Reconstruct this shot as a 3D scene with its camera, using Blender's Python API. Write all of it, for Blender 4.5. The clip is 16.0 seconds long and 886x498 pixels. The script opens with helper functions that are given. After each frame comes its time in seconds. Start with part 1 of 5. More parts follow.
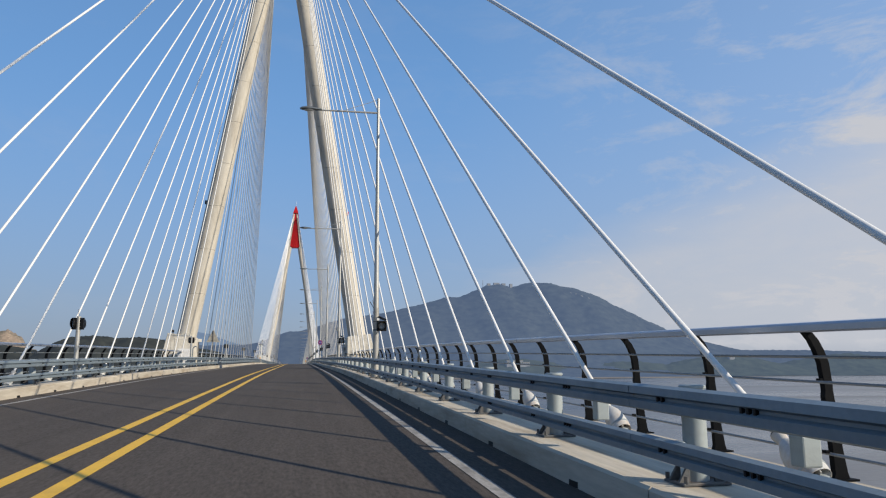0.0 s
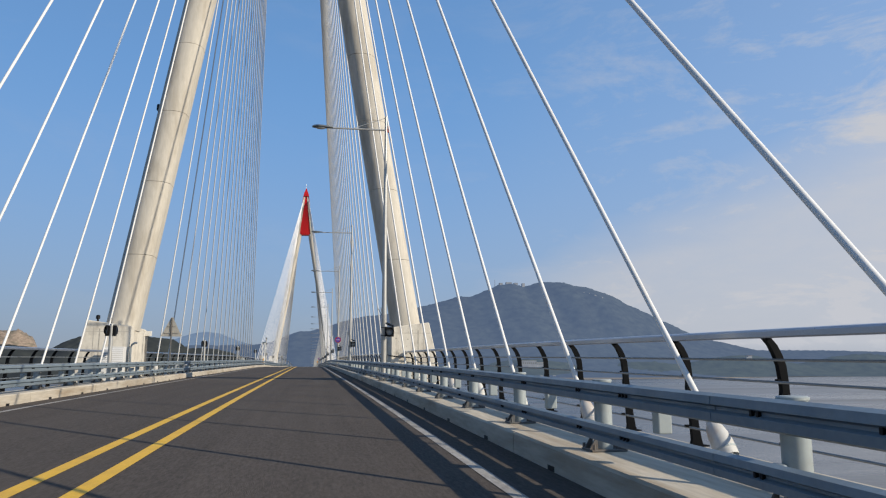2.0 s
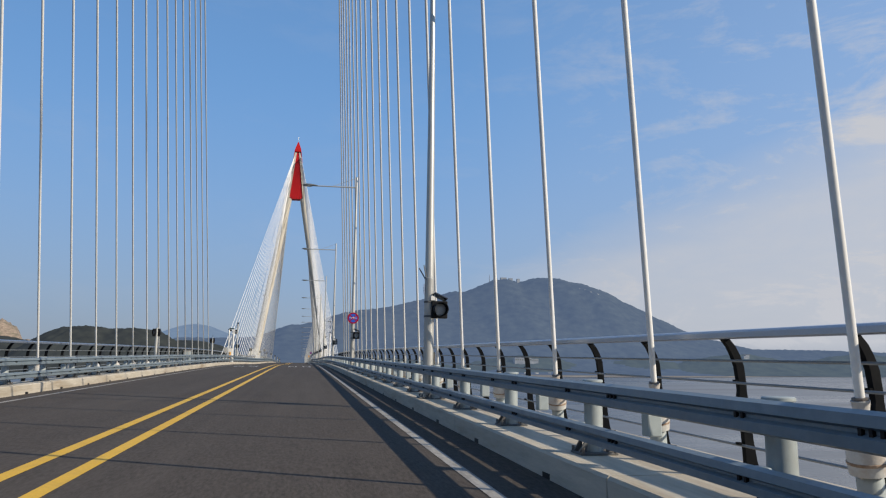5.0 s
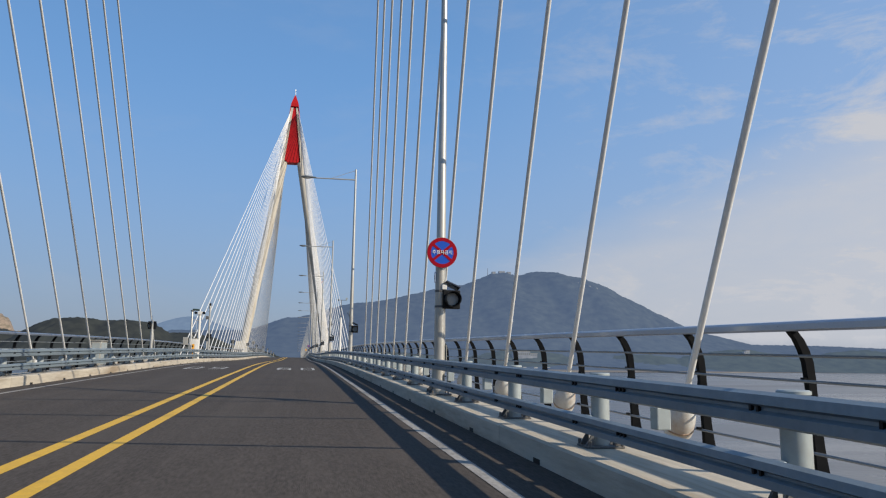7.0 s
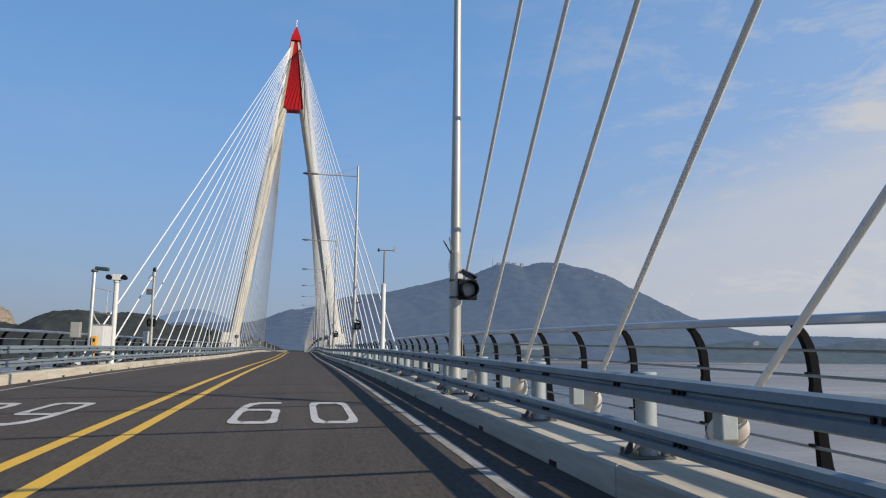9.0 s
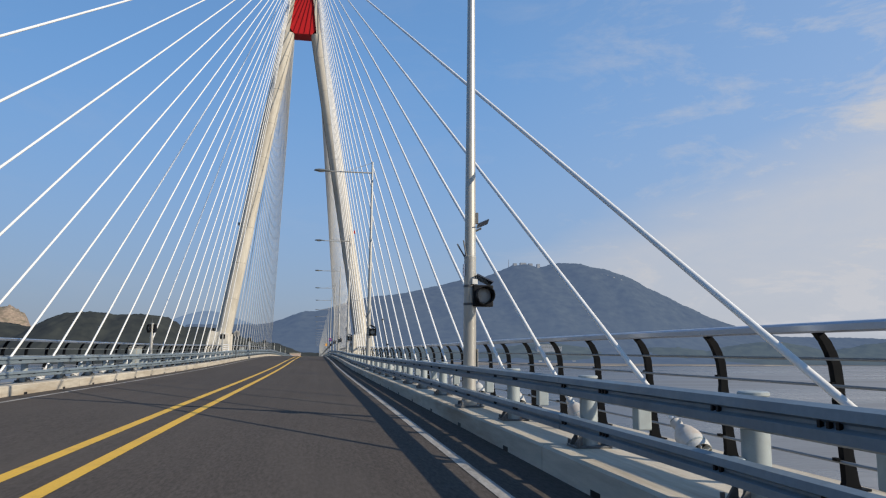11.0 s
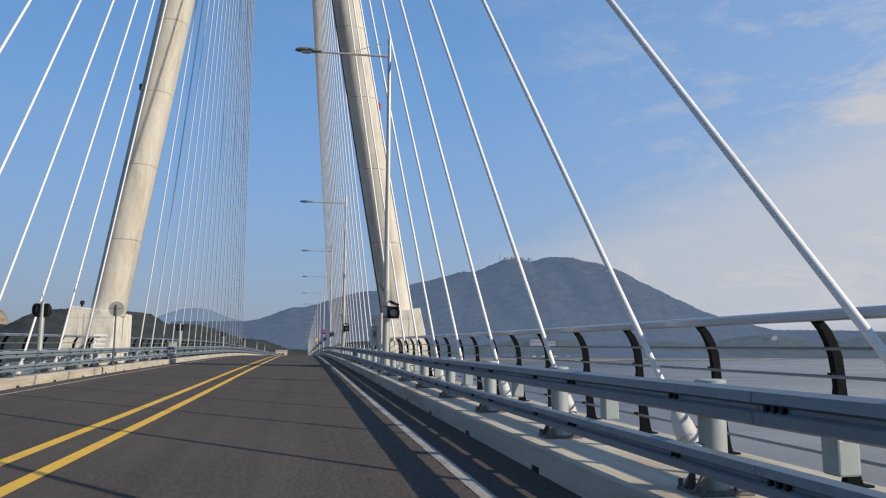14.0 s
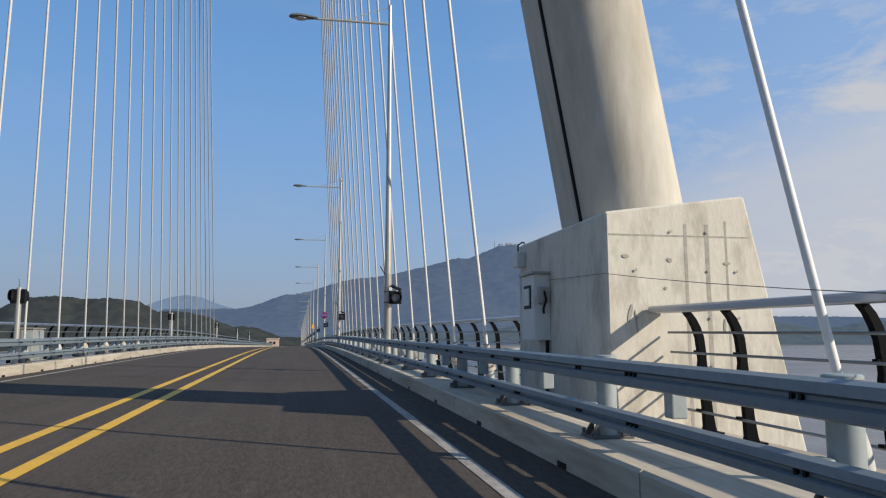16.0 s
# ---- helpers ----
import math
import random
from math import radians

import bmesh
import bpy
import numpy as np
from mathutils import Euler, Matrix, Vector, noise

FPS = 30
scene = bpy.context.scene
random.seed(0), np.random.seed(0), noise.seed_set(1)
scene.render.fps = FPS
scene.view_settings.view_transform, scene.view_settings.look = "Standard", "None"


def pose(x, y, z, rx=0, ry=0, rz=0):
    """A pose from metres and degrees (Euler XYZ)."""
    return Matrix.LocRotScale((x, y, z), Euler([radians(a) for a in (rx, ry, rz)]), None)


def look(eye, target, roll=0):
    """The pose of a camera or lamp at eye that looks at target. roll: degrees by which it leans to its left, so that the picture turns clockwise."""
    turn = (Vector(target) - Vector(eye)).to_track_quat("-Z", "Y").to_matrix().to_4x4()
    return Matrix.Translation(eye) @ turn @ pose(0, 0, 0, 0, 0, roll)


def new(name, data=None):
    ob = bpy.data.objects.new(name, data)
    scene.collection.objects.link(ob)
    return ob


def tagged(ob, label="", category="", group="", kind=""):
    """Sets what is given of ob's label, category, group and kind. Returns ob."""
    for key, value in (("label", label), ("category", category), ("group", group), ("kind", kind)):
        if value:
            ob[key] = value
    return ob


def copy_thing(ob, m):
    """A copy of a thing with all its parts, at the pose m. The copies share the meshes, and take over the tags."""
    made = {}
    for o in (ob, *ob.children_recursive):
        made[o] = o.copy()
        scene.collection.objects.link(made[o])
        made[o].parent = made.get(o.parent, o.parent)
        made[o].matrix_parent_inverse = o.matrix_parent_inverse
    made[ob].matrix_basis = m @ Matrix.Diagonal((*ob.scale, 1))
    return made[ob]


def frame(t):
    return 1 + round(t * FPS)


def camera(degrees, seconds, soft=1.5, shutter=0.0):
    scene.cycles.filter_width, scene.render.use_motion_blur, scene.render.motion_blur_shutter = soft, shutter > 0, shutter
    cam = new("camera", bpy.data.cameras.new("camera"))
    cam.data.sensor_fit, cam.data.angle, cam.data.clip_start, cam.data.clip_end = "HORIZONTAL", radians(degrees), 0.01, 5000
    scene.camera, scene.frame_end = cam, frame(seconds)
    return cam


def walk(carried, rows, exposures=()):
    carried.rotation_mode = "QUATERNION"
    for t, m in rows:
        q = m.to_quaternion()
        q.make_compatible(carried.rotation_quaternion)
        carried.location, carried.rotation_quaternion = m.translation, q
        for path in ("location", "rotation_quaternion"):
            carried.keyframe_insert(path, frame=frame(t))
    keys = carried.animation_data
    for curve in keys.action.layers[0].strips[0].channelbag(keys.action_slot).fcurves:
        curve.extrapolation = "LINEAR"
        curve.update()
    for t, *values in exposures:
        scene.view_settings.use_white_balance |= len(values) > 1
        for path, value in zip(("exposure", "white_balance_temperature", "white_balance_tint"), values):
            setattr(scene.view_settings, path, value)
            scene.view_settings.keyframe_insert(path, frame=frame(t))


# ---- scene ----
# ---------------------------------------------------------------- camera
cam = camera(62.2, 16.0, soft=1.2)
PATH = [
    (0, (2.402, -62.148, -0.044), (4.277, -52.463, 1.594), -0.22),
    (0.5, (2.461, -55.759, 0.117), (4.243, -46.067, 1.814), -0.06),
    (1, (2.434, -49.342, 0.299), (4.156, -39.635, 1.976), 0.19),
    (1.5, (2.352, -42.795, 0.460), (4.067, -33.083, 2.115), 0.25),
    (2, (2.329, -36.328, 0.647), (4.066, -26.617, 2.286), -0.16),
    (2.5, (2.319, -29.748, 0.808), (4.032, -20.033, 2.444), -0.27),
    (3, (2.262, -23.191, 0.952), (3.972, -13.478, 2.605), -0.15),
    (3.5, (2.338, -16.605, 1.067), (4.040, -6.891, 2.720), -0.17),
    (4, (2.451, -9.943, 1.183), (4.214, -0.231, 2.784), 0.39),
    (4.2, (2.510, -7.311, 1.227), (4.298, 2.393, 2.852), 0.53),
    (6.3, (2.340, 20.473, 1.667), (4.260, 30.175, 3.147), 0.38),
    (6.5, (2.354, 23.128, 1.709), (4.265, 32.827, 3.217), 0.78),
    (7, (2.361, 29.809, 1.819), (4.249, 39.514, 3.317), 0.80),
    (7.5, (2.422, 36.650, 1.917), (4.273, 46.367, 3.383), 0.84),
    (8, (2.367, 43.369, 2.059), (4.200, 53.095, 3.489), 1.07),
    (8.5, (2.385, 50.258, 2.163), (4.242, 59.981, 3.580), 1.01),
    (9, (2.390, 57.290, 2.286), (4.241, 67.019, 3.674), 0.61),
    (9.2, (2.379, 60.179, 2.329), (4.185, 69.913, 3.741), 0.56),
    (11.3, (2.552, 89.511, 2.646), (4.190, 99.275, 4.056), 0.42),
    (11.5, (2.557, 92.250, 2.657), (4.203, 102.012, 4.070), 0.19),
    (12, (2.626, 99.078, 2.684), (4.300, 108.834, 4.103), 0.25),
    (12.5, (2.649, 105.866, 2.690), (4.518, 115.587, 4.110), 0.05),
    (13, (2.580, 112.755, 2.703), (4.577, 122.455, 4.090), 0.07),
    (13.5, (2.595, 119.567, 2.702), (4.448, 129.291, 4.118), -0.11),
    (14, (2.691, 126.528, 2.695), (4.512, 136.267, 4.050), 0.13),
    (14.5, (2.634, 133.372, 2.728), (4.393, 143.134, 3.999), 0.00),
    (15, (2.500, 140.270, 2.765), (4.322, 150.021, 4.026), -0.10),
    (15.5, (2.572, 147.275, 2.837), (4.378, 157.032, 4.082), -0.20),
    (16, (2.599, 154.215, 2.905), (4.523, 163.956, 4.090), -0.03),
]
walk(cam, [(t, look(eye, target, roll)) for t, eye, target, roll in PATH])

# ---------------------------------------------------------------- sky and sun
SUN = Vector((1.0, -0.72, 0.67)).normalized()
world = bpy.data.worlds.new("sky")
scene.world = world
world.use_nodes = True
wt = world.node_tree
wt.nodes.clear()


def wn(kind, **sets):
    n = wt.nodes.new(kind)
    for key, value in sets.items():
        if key in n.inputs:
            n.inputs[key].default_value = value
    return n


sky = wt.nodes.new("ShaderNodeTexSky")
sky.sky_type = "NISHITA"
sky.sun_disc = False
sky.sun_elevation = math.asin(SUN.z)
sky.sun_rotation = math.atan2(SUN.x, SUN.y)
sky.air_density, sky.dust_density, sky.ozone_density = 1.0, 0.6, 3.0
bg = wt.nodes.new("ShaderNodeBackground")
bg.inputs["Strength"].default_value = 0.23
out = wt.nodes.new("ShaderNodeOutputWorld")
# thin high cloud: streaks of noise on a flat layer overhead, thicker towards the haze low down on the seaward side
geo = wt.nodes.new("ShaderNodeTexCoord")
sep = wt.nodes.new("ShaderNodeSeparateXYZ")
wt.links.new(geo.outputs["Generated"], sep.inputs[0])


def wmath(op, a, b=None, clamp=False):
    n = wt.nodes.new("ShaderNodeMath")
    n.operation, n.use_clamp = op, clamp
    for i, v in enumerate((a, b)):
        if v is None:
            continue
        if isinstance(v, (int, float)):
            n.inputs[i].default_value = v
        else:
            wt.links.new(v, n.inputs[i])
    return n.outputs[0]


up = wmath("ADD", wmath("MAXIMUM", sep.outputs["Z"], 0.0), 0.12)
plane = wt.nodes.new("ShaderNodeCombineXYZ")
wt.links.new(wmath("DIVIDE", sep.outputs["X"], up), plane.inputs[0])
wt.links.new(wmath("DIVIDE", sep.outputs["Y"], up), plane.inputs[1])
turn = wt.nodes.new("ShaderNodeMapping")
turn.inputs["Rotation"].default_value = (0, radians(-14), 0)
turn.inputs["Scale"].default_value = (6.0, 6.0, 17.0)
wt.links.new(geo.outputs["Generated"], turn.inputs["Vector"])
wisps = wn("ShaderNodeTexNoise", Scale=1.0, Detail=9.0, Roughness=0.68, Distortion=0.35)
wt.links.new(turn.outputs[0], wisps.inputs["Vector"])
broad = wn("ShaderNodeTexNoise", Scale=0.55, Detail=4.0, Roughness=0.5)
wt.links.new(plane.outputs[0], broad.inputs["Vector"])
# seaward: 1 towards the east-north-east, 0 elsewhere
azim = wmath("ADD", wmath("MULTIPLY", sep.outputs["X"], 0.93), wmath("MULTIPLY", sep.outputs["Y"], 0.36))
sea_side = wmath("MULTIPLY", wmath("SUBTRACT", azim, 0.50), 2.6, True)
low = wmath("SUBTRACT", 1.0, wmath("MULTIPLY", sep.outputs["Z"], 2.3), True)
bank_edge = wmath("ADD", wmath("MULTIPLY", azim, 0.62), wmath("MULTIPLY", broad.outputs["Fac"], 0.17))
bank = wmath("MULTIPLY", wmath("SUBTRACT", wmath("SUBTRACT", bank_edge, 0.298), sep.outputs["Z"]), 11.0, True)
streak = wmath("MULTIPLY", wmath("SUBTRACT", wmath("ADD", wmath("MULTIPLY", wisps.outputs["Fac"], 0.75), wmath("MULTIPLY", broad.outputs["Fac"], 0.25)), 0.505), 6.0, True)
streak = wmath("MULTIPLY", streak, wmath("ADD", wmath("MULTIPLY", sea_side, 0.72), 0.07), True)
bank = wmath("MULTIPLY", bank, wmath("ADD", wmath("MULTIPLY", wisps.outputs["Fac"], 0.55), 0.36))
cloud = wmath("ADD", wmath("ADD", wmath("MULTIPLY", sea_side, 0.24), wmath("MULTIPLY", bank, 0.95)), streak, True)
cloud = wmath("MULTIPLY", cloud, wmath("MULTIPLY", sep.outputs["Z"], 30.0, True))
mixed = wt.nodes.new("ShaderNodeMix")
mixed.data_type = "RGBA"
wt.links.new(cloud, mixed.inputs[0])
tone = wt.nodes.new("ShaderNodeGamma")
tone.inputs["Gamma"].default_value = 0.46
tint = wt.nodes.new("ShaderNodeMix")
tint.data_type, tint.blend_type = "RGBA", "MULTIPLY"
tint.inputs[0].default_value = 1.0
tint.inputs[7].default_value = (0.58, 0.965, 1.445, 1)
wt.links.new(sky.outputs[0], tone.inputs["Color"])
wt.links.new(tone.outputs[0], tint.inputs[6])
hazy = wt.nodes.new("ShaderNodeMix")
hazy.data_type = "RGBA"
wt.links.new(wmath("MULTIPLY", wmath("POWER", wmath("SUBTRACT", 1.0, wmath("MULTIPLY", wmath("MAXIMUM", sep.outputs["Z"], 0.0), 2.6), True), 1.6), 0.85), hazy.inputs[0])
wt.links.new(tint.outputs[2], hazy.inputs[6])
hazy.inputs[7].default_value = (1.25, 1.29, 1.52, 1)
wt.links.new(hazy.outputs[2], mixed.inputs[6])
mixed.inputs[7].default_value = (2.06, 2.12, 2.30, 1)
# the sky is brighter towards the sun's side
side_light = wt.nodes.new("ShaderNodeMix")
side_light.data_type, side_light.blend_type = "RGBA", "MULTIPLY"
side_light.inputs[0].default_value = 1.0
wt.links.new(mixed.outputs[2], side_light.inputs[6])
wt.links.new(wmath("ADD", wmath("MULTIPLY", azim, 0.20), 1.0), side_light.inputs[7])
wt.links.new(side_light.outputs[2], bg.inputs["Color"])
wt.links.new(bg.outputs[0], out.inputs[0])

sun = new("sun", bpy.data.lights.new("sun", "SUN"))
sun.data.energy, sun.data.angle, sun.data.color = 5.4, radians(0.5), (1.0, 0.88, 0.70)
sun.matrix_world = look(SUN * 100, (0, 0, 0))
scene.view_settings.exposure = 0.0

# ---------------------------------------------------------------- materials


def material(name, base, rough=0.6, metal=0.0, grain=0.0, grain_scale=40.0, stain=None, stain_amount=0.0,
             stain_scale=0.6, stretch=(1, 1, 1), bump=0.0, bump_scale=60.0, vary=0.0, object_vary=0.0):
    """A surface with a base colour, fine grain, broad stains of a second colour and fine relief."""
    m = bpy.data.materials.new(name)
    m.use_nodes = True
    nt = m.node_tree
    b = nt.nodes["Principled BSDF"]
    b.inputs["Roughness"].default_value, b.inputs["Metallic"].default_value = rough, metal
    co = nt.nodes.new("ShaderNodeTexCoord")
    mp = nt.nodes.new("ShaderNodeMapping")
    mp.inputs["Scale"].default_value = stretch
    ge = nt.nodes.new("ShaderNodeNewGeometry")
    nt.links.new(ge.outputs["Position"], mp.inputs["Vector"])

    def noise_of(scale, detail=5.0, rough_=0.6):
        n = nt.nodes.new("ShaderNodeTexNoise")
        n.inputs["Scale"].default_value, n.inputs["Detail"].default_value, n.inputs["Roughness"].default_value = scale, detail, rough_
        nt.links.new(mp.outputs[0], n.inputs["Vector"])
        return n.outputs["Fac"]

    def mix(fac, a, c, mode="MIX"):
        n = nt.nodes.new("ShaderNodeMix")
        n.data_type, n.blend_type = "RGBA", mode
        nt.links.new(fac, n.inputs[0])
        for i, v in ((6, a), (7, c)):
            if isinstance(v, tuple):
                n.inputs[i].default_value = (*v, 1)
            else:
                nt.links.new(v, n.inputs[i])
        return n.outputs[2]

    def ramp(fac, lo, hi, top=1.0):
        n = nt.nodes.new("ShaderNodeMapRange")
        n.inputs["From Min"].default_value, n.inputs["From Max"].default_value, n.inputs["To Max"].default_value = lo, hi, top
        nt.links.new(fac, n.inputs["Value"])
        return n.outputs[0]

    dark = tuple(c * (1 - grain) for c in base)
    light = tuple(min(1, c * (1 + grain)) for c in base)
    colour = mix(ramp(noise_of(grain_scale), 0.3, 0.7), dark, light)
    if stain:
        colour = mix(ramp(noise_of(stain_scale, 7.0, 0.65), 0.48, 0.70, stain_amount), colour, stain)
    if object_vary:
        info = nt.nodes.new("ShaderNodeObjectInfo")
        colour = mix(ramp(info.outputs["Random"], 0, 1, object_vary), colour, tuple(c * 0.6 for c in base))
    nt.links.new(colour, b.inputs["Base Color"])
    if vary:
        nt.links.new(ramp(noise_of(stain_scale * 3), 0.3, 0.7, 1.0), (v := nt.nodes.new("ShaderNodeMath")).inputs[0])
        v.operation, v.inputs[1].default_value = "MULTIPLY", vary
        w = nt.nodes.new("ShaderNodeMath")
        w.inputs[1].default_value = rough - vary / 2
        nt.links.new(v.outputs[0], w.inputs[0])
        nt.links.new(w.outputs[0], b.inputs["Roughness"])
    if bump:
        n = nt.nodes.new("ShaderNodeBump")
        n.inputs["Strength"].default_value, n.inputs["Distance"].default_value = bump, 0.01
        nt.links.new(noise_of(bump_scale), n.inputs["Height"])
        nt.links.new(n.outputs[0], b.inputs["Normal"])
    return m


ASPHALT = material("asphalt", (0.070, 0.060, 0.053), 0.92, grain=0.30, grain_scale=30, stain=(0.086, 0.074, 0.065), stain_amount=0.7,
                   stain_scale=0.55, stretch=(1.0, 0.22, 1.0), bump=0.5, bump_scale=120)
YELLOW = material("yellow_road_paint", (0.66, 0.385, 0.018), 0.6, grain=0.10, grain_scale=30, stain=(0.36, 0.20, 0.03), stain_amount=0.4, stain_scale=2.5, bump=0.3)
WHITE_PAINT = material("white_road_paint", (0.47, 0.46, 0.44), 0.7, grain=0.16, grain_scale=30, stain=(0.25, 0.245, 0.24), stain_amount=0.6, stain_scale=2.2, bump=0.3)
EDGE_PAINT = material("worn_edge_paint", (0.31, 0.295, 0.275), 0.75, grain=0.22, grain_scale=22, stain=(0.12, 0.112, 0.105), stain_amount=0.75, stain_scale=3.0, stretch=(1, 0.4, 1), bump=0.3)
KERB = material("kerb_concrete", (0.46, 0.415, 0.34), 0.88, grain=0.16, grain_scale=7, stain=(0.24, 0.18, 0.115), stain_amount=0.85, stain_scale=1.1, stretch=(2.2, 0.2, 1.8), bump=0.4, bump_scale=45, object_vary=0.25)
CONCRETE = material("tower_concrete", (0.48, 0.45, 0.39), 0.85, grain=0.09, grain_scale=7, stain=(0.30, 0.265, 0.21), stain_amount=0.75, stain_scale=1.1, stretch=(1, 1, 0.22), bump=0.4, bump_scale=14)
PLINTH = material("plinth_concrete", (0.58, 0.545, 0.47), 0.88, grain=0.07, grain_scale=11, stain=(0.30, 0.27, 0.225), stain_amount=0.8, stain_scale=1.9, stretch=(1.3, 1.3, 0.55), bump=0.5, bump_scale=18)
JOINT = material("joint_mortar", (0.33, 0.31, 0.27), 0.9, grain=0.2, grain_scale=12, stain=(0.42, 0.40, 0.35), stain_amount=0.6, stain_scale=2.0)
GALV = material("galvanised_steel", (0.19, 0.235, 0.27), 0.5, 0.2, grain=0.08, grain_scale=18, stain=(0.12, 0.145, 0.165), stain_amount=0.5, stain_scale=1.2, bump=0.08, vary=0.2)
POST_STEEL = material("pale_post_paint", (0.30, 0.34, 0.35), 0.5, 0.1, grain=0.06, grain_scale=16, stain=(0.24, 0.25, 0.24), stain_amount=0.5, stain_scale=2.5, bump=0.1)
FOOT_STEEL = material("dark_base_plate", (0.10, 0.105, 0.11), 0.55, 0.3, grain=0.2, stain=(0.16, 0.11, 0.07), stain_amount=0.5, stain_scale=5)
RAIL_DARK = material("dark_rail_paint", (0.0042, 0.0050, 0.0065), 0.6, 0.1, grain=0.15, stain=(0.014, 0.014, 0.014), stain_amount=0.4, stain_scale=4)
RAIL_TOP = material("rail_aluminium", (0.36, 0.40, 0.47), 0.34, 0.8, grain=0.05, stain=(0.40, 0.42, 0.45), stain_amount=0.5, stain_scale=1.5, vary=0.15)
RAIL_ROD = material("rail_rod_grey", (0.20, 0.22, 0.24), 0.5, 0.4, grain=0.1)
CABLE = material("white_cable_sheath", (0.66, 0.66, 0.65), 0.55, grain=0.06, grain_scale=8, stain=(0.54, 0.53, 0.50), stain_amount=0.5, stain_scale=0.8)
BOOT = material("white_cable_boot", (0.46, 0.465, 0.455), 0.6, grain=0.06, stain=(0.30, 0.17, 0.08), stain_amount=0.6, stain_scale=2.6, bump=0.15)
RUST = material("rusty_band", (0.30, 0.22, 0.16), 0.7, 0.2, grain=0.2, stain=(0.16, 0.08, 0.04), stain_amount=0.7, stain_scale=9)
POLE = material("brushed_steel_pole", (0.43, 0.43, 0.41), 0.42, 0.5, grain=0.06, grain_scale=20, stain=(0.38, 0.33, 0.25), stain_amount=0.6, stain_scale=1.1, stretch=(1, 1, 0.25), vary=0.15)
LAMP_GREY = material("lamp_head_grey", (0.13, 0.145, 0.15), 0.45, 0.3, grain=0.1, stain=(0.09, 0.09, 0.09), stain_amount=0.4, stain_scale=6)
PLATE = material("pale_blue_plate", (0.34, 0.40, 0.52), 0.5, grain=0.06)
BLACK = material("black_plastic", (0.006, 0.0065, 0.008), 0.5, grain=0.2, bump=0.05)
LENS = material("smoked_lens", (0.44, 0.44, 0.43), 0.25, grain=0.15, grain_scale=80)
PANEL = material("solar_panel", (0.03, 0.035, 0.05), 0.2, grain=0.1)
RED = material("red_tower_paint", (0.40, 0.012, 0.014), 0.45, grain=0.08, grain_scale=5, stain=(0.36, 0.02, 0.02), stain_amount=0.6, stain_scale=0.5, stretch=(1, 1, 0.3), bump=0.1)
GREY_BOX = material("pale_grey_enclosure", (0.60, 0.60, 0.58), 0.5, grain=0.05, stain=(0.42, 0.40, 0.36), stain_amount=0.5, stain_scale=2)
SIGN_BACK = material("bare_sign_back", (0.36, 0.35, 0.32), 0.5, 0.3, grain=0.08, stain=(0.25, 0.23, 0.20), stain_amount=0.5, stain_scale=4)
SIGN_RED = material("sign_red", (0.25, 0.003, 0.012), 0.55, grain=0.05)
SIGN_BLUE = material("sign_blue", (0.02, 0.075, 0.40), 0.4, grain=0.05)
SIGN_WHITE = material("sign_white", (0.75, 0.75, 0.75), 0.4, grain=0.05)
ORANGE = material("orange_yellow_box", (0.72, 0.33, 0.03), 0.5, grain=0.08)
PINK_WALL = material("pinkish_wall", (0.44, 0.34, 0.28), 0.8, grain=0.08, stain=(0.42, 0.27, 0.2), stain_amount=0.4)
ROCK = material("quarried_rock", (0.21, 0.165, 0.13), 0.95, grain=0.4, grain_scale=0.09, stain=(0.07, 0.075, 0.05), stain_amount=0.85, stain_scale=0.03, stretch=(1, 1, 3.5))


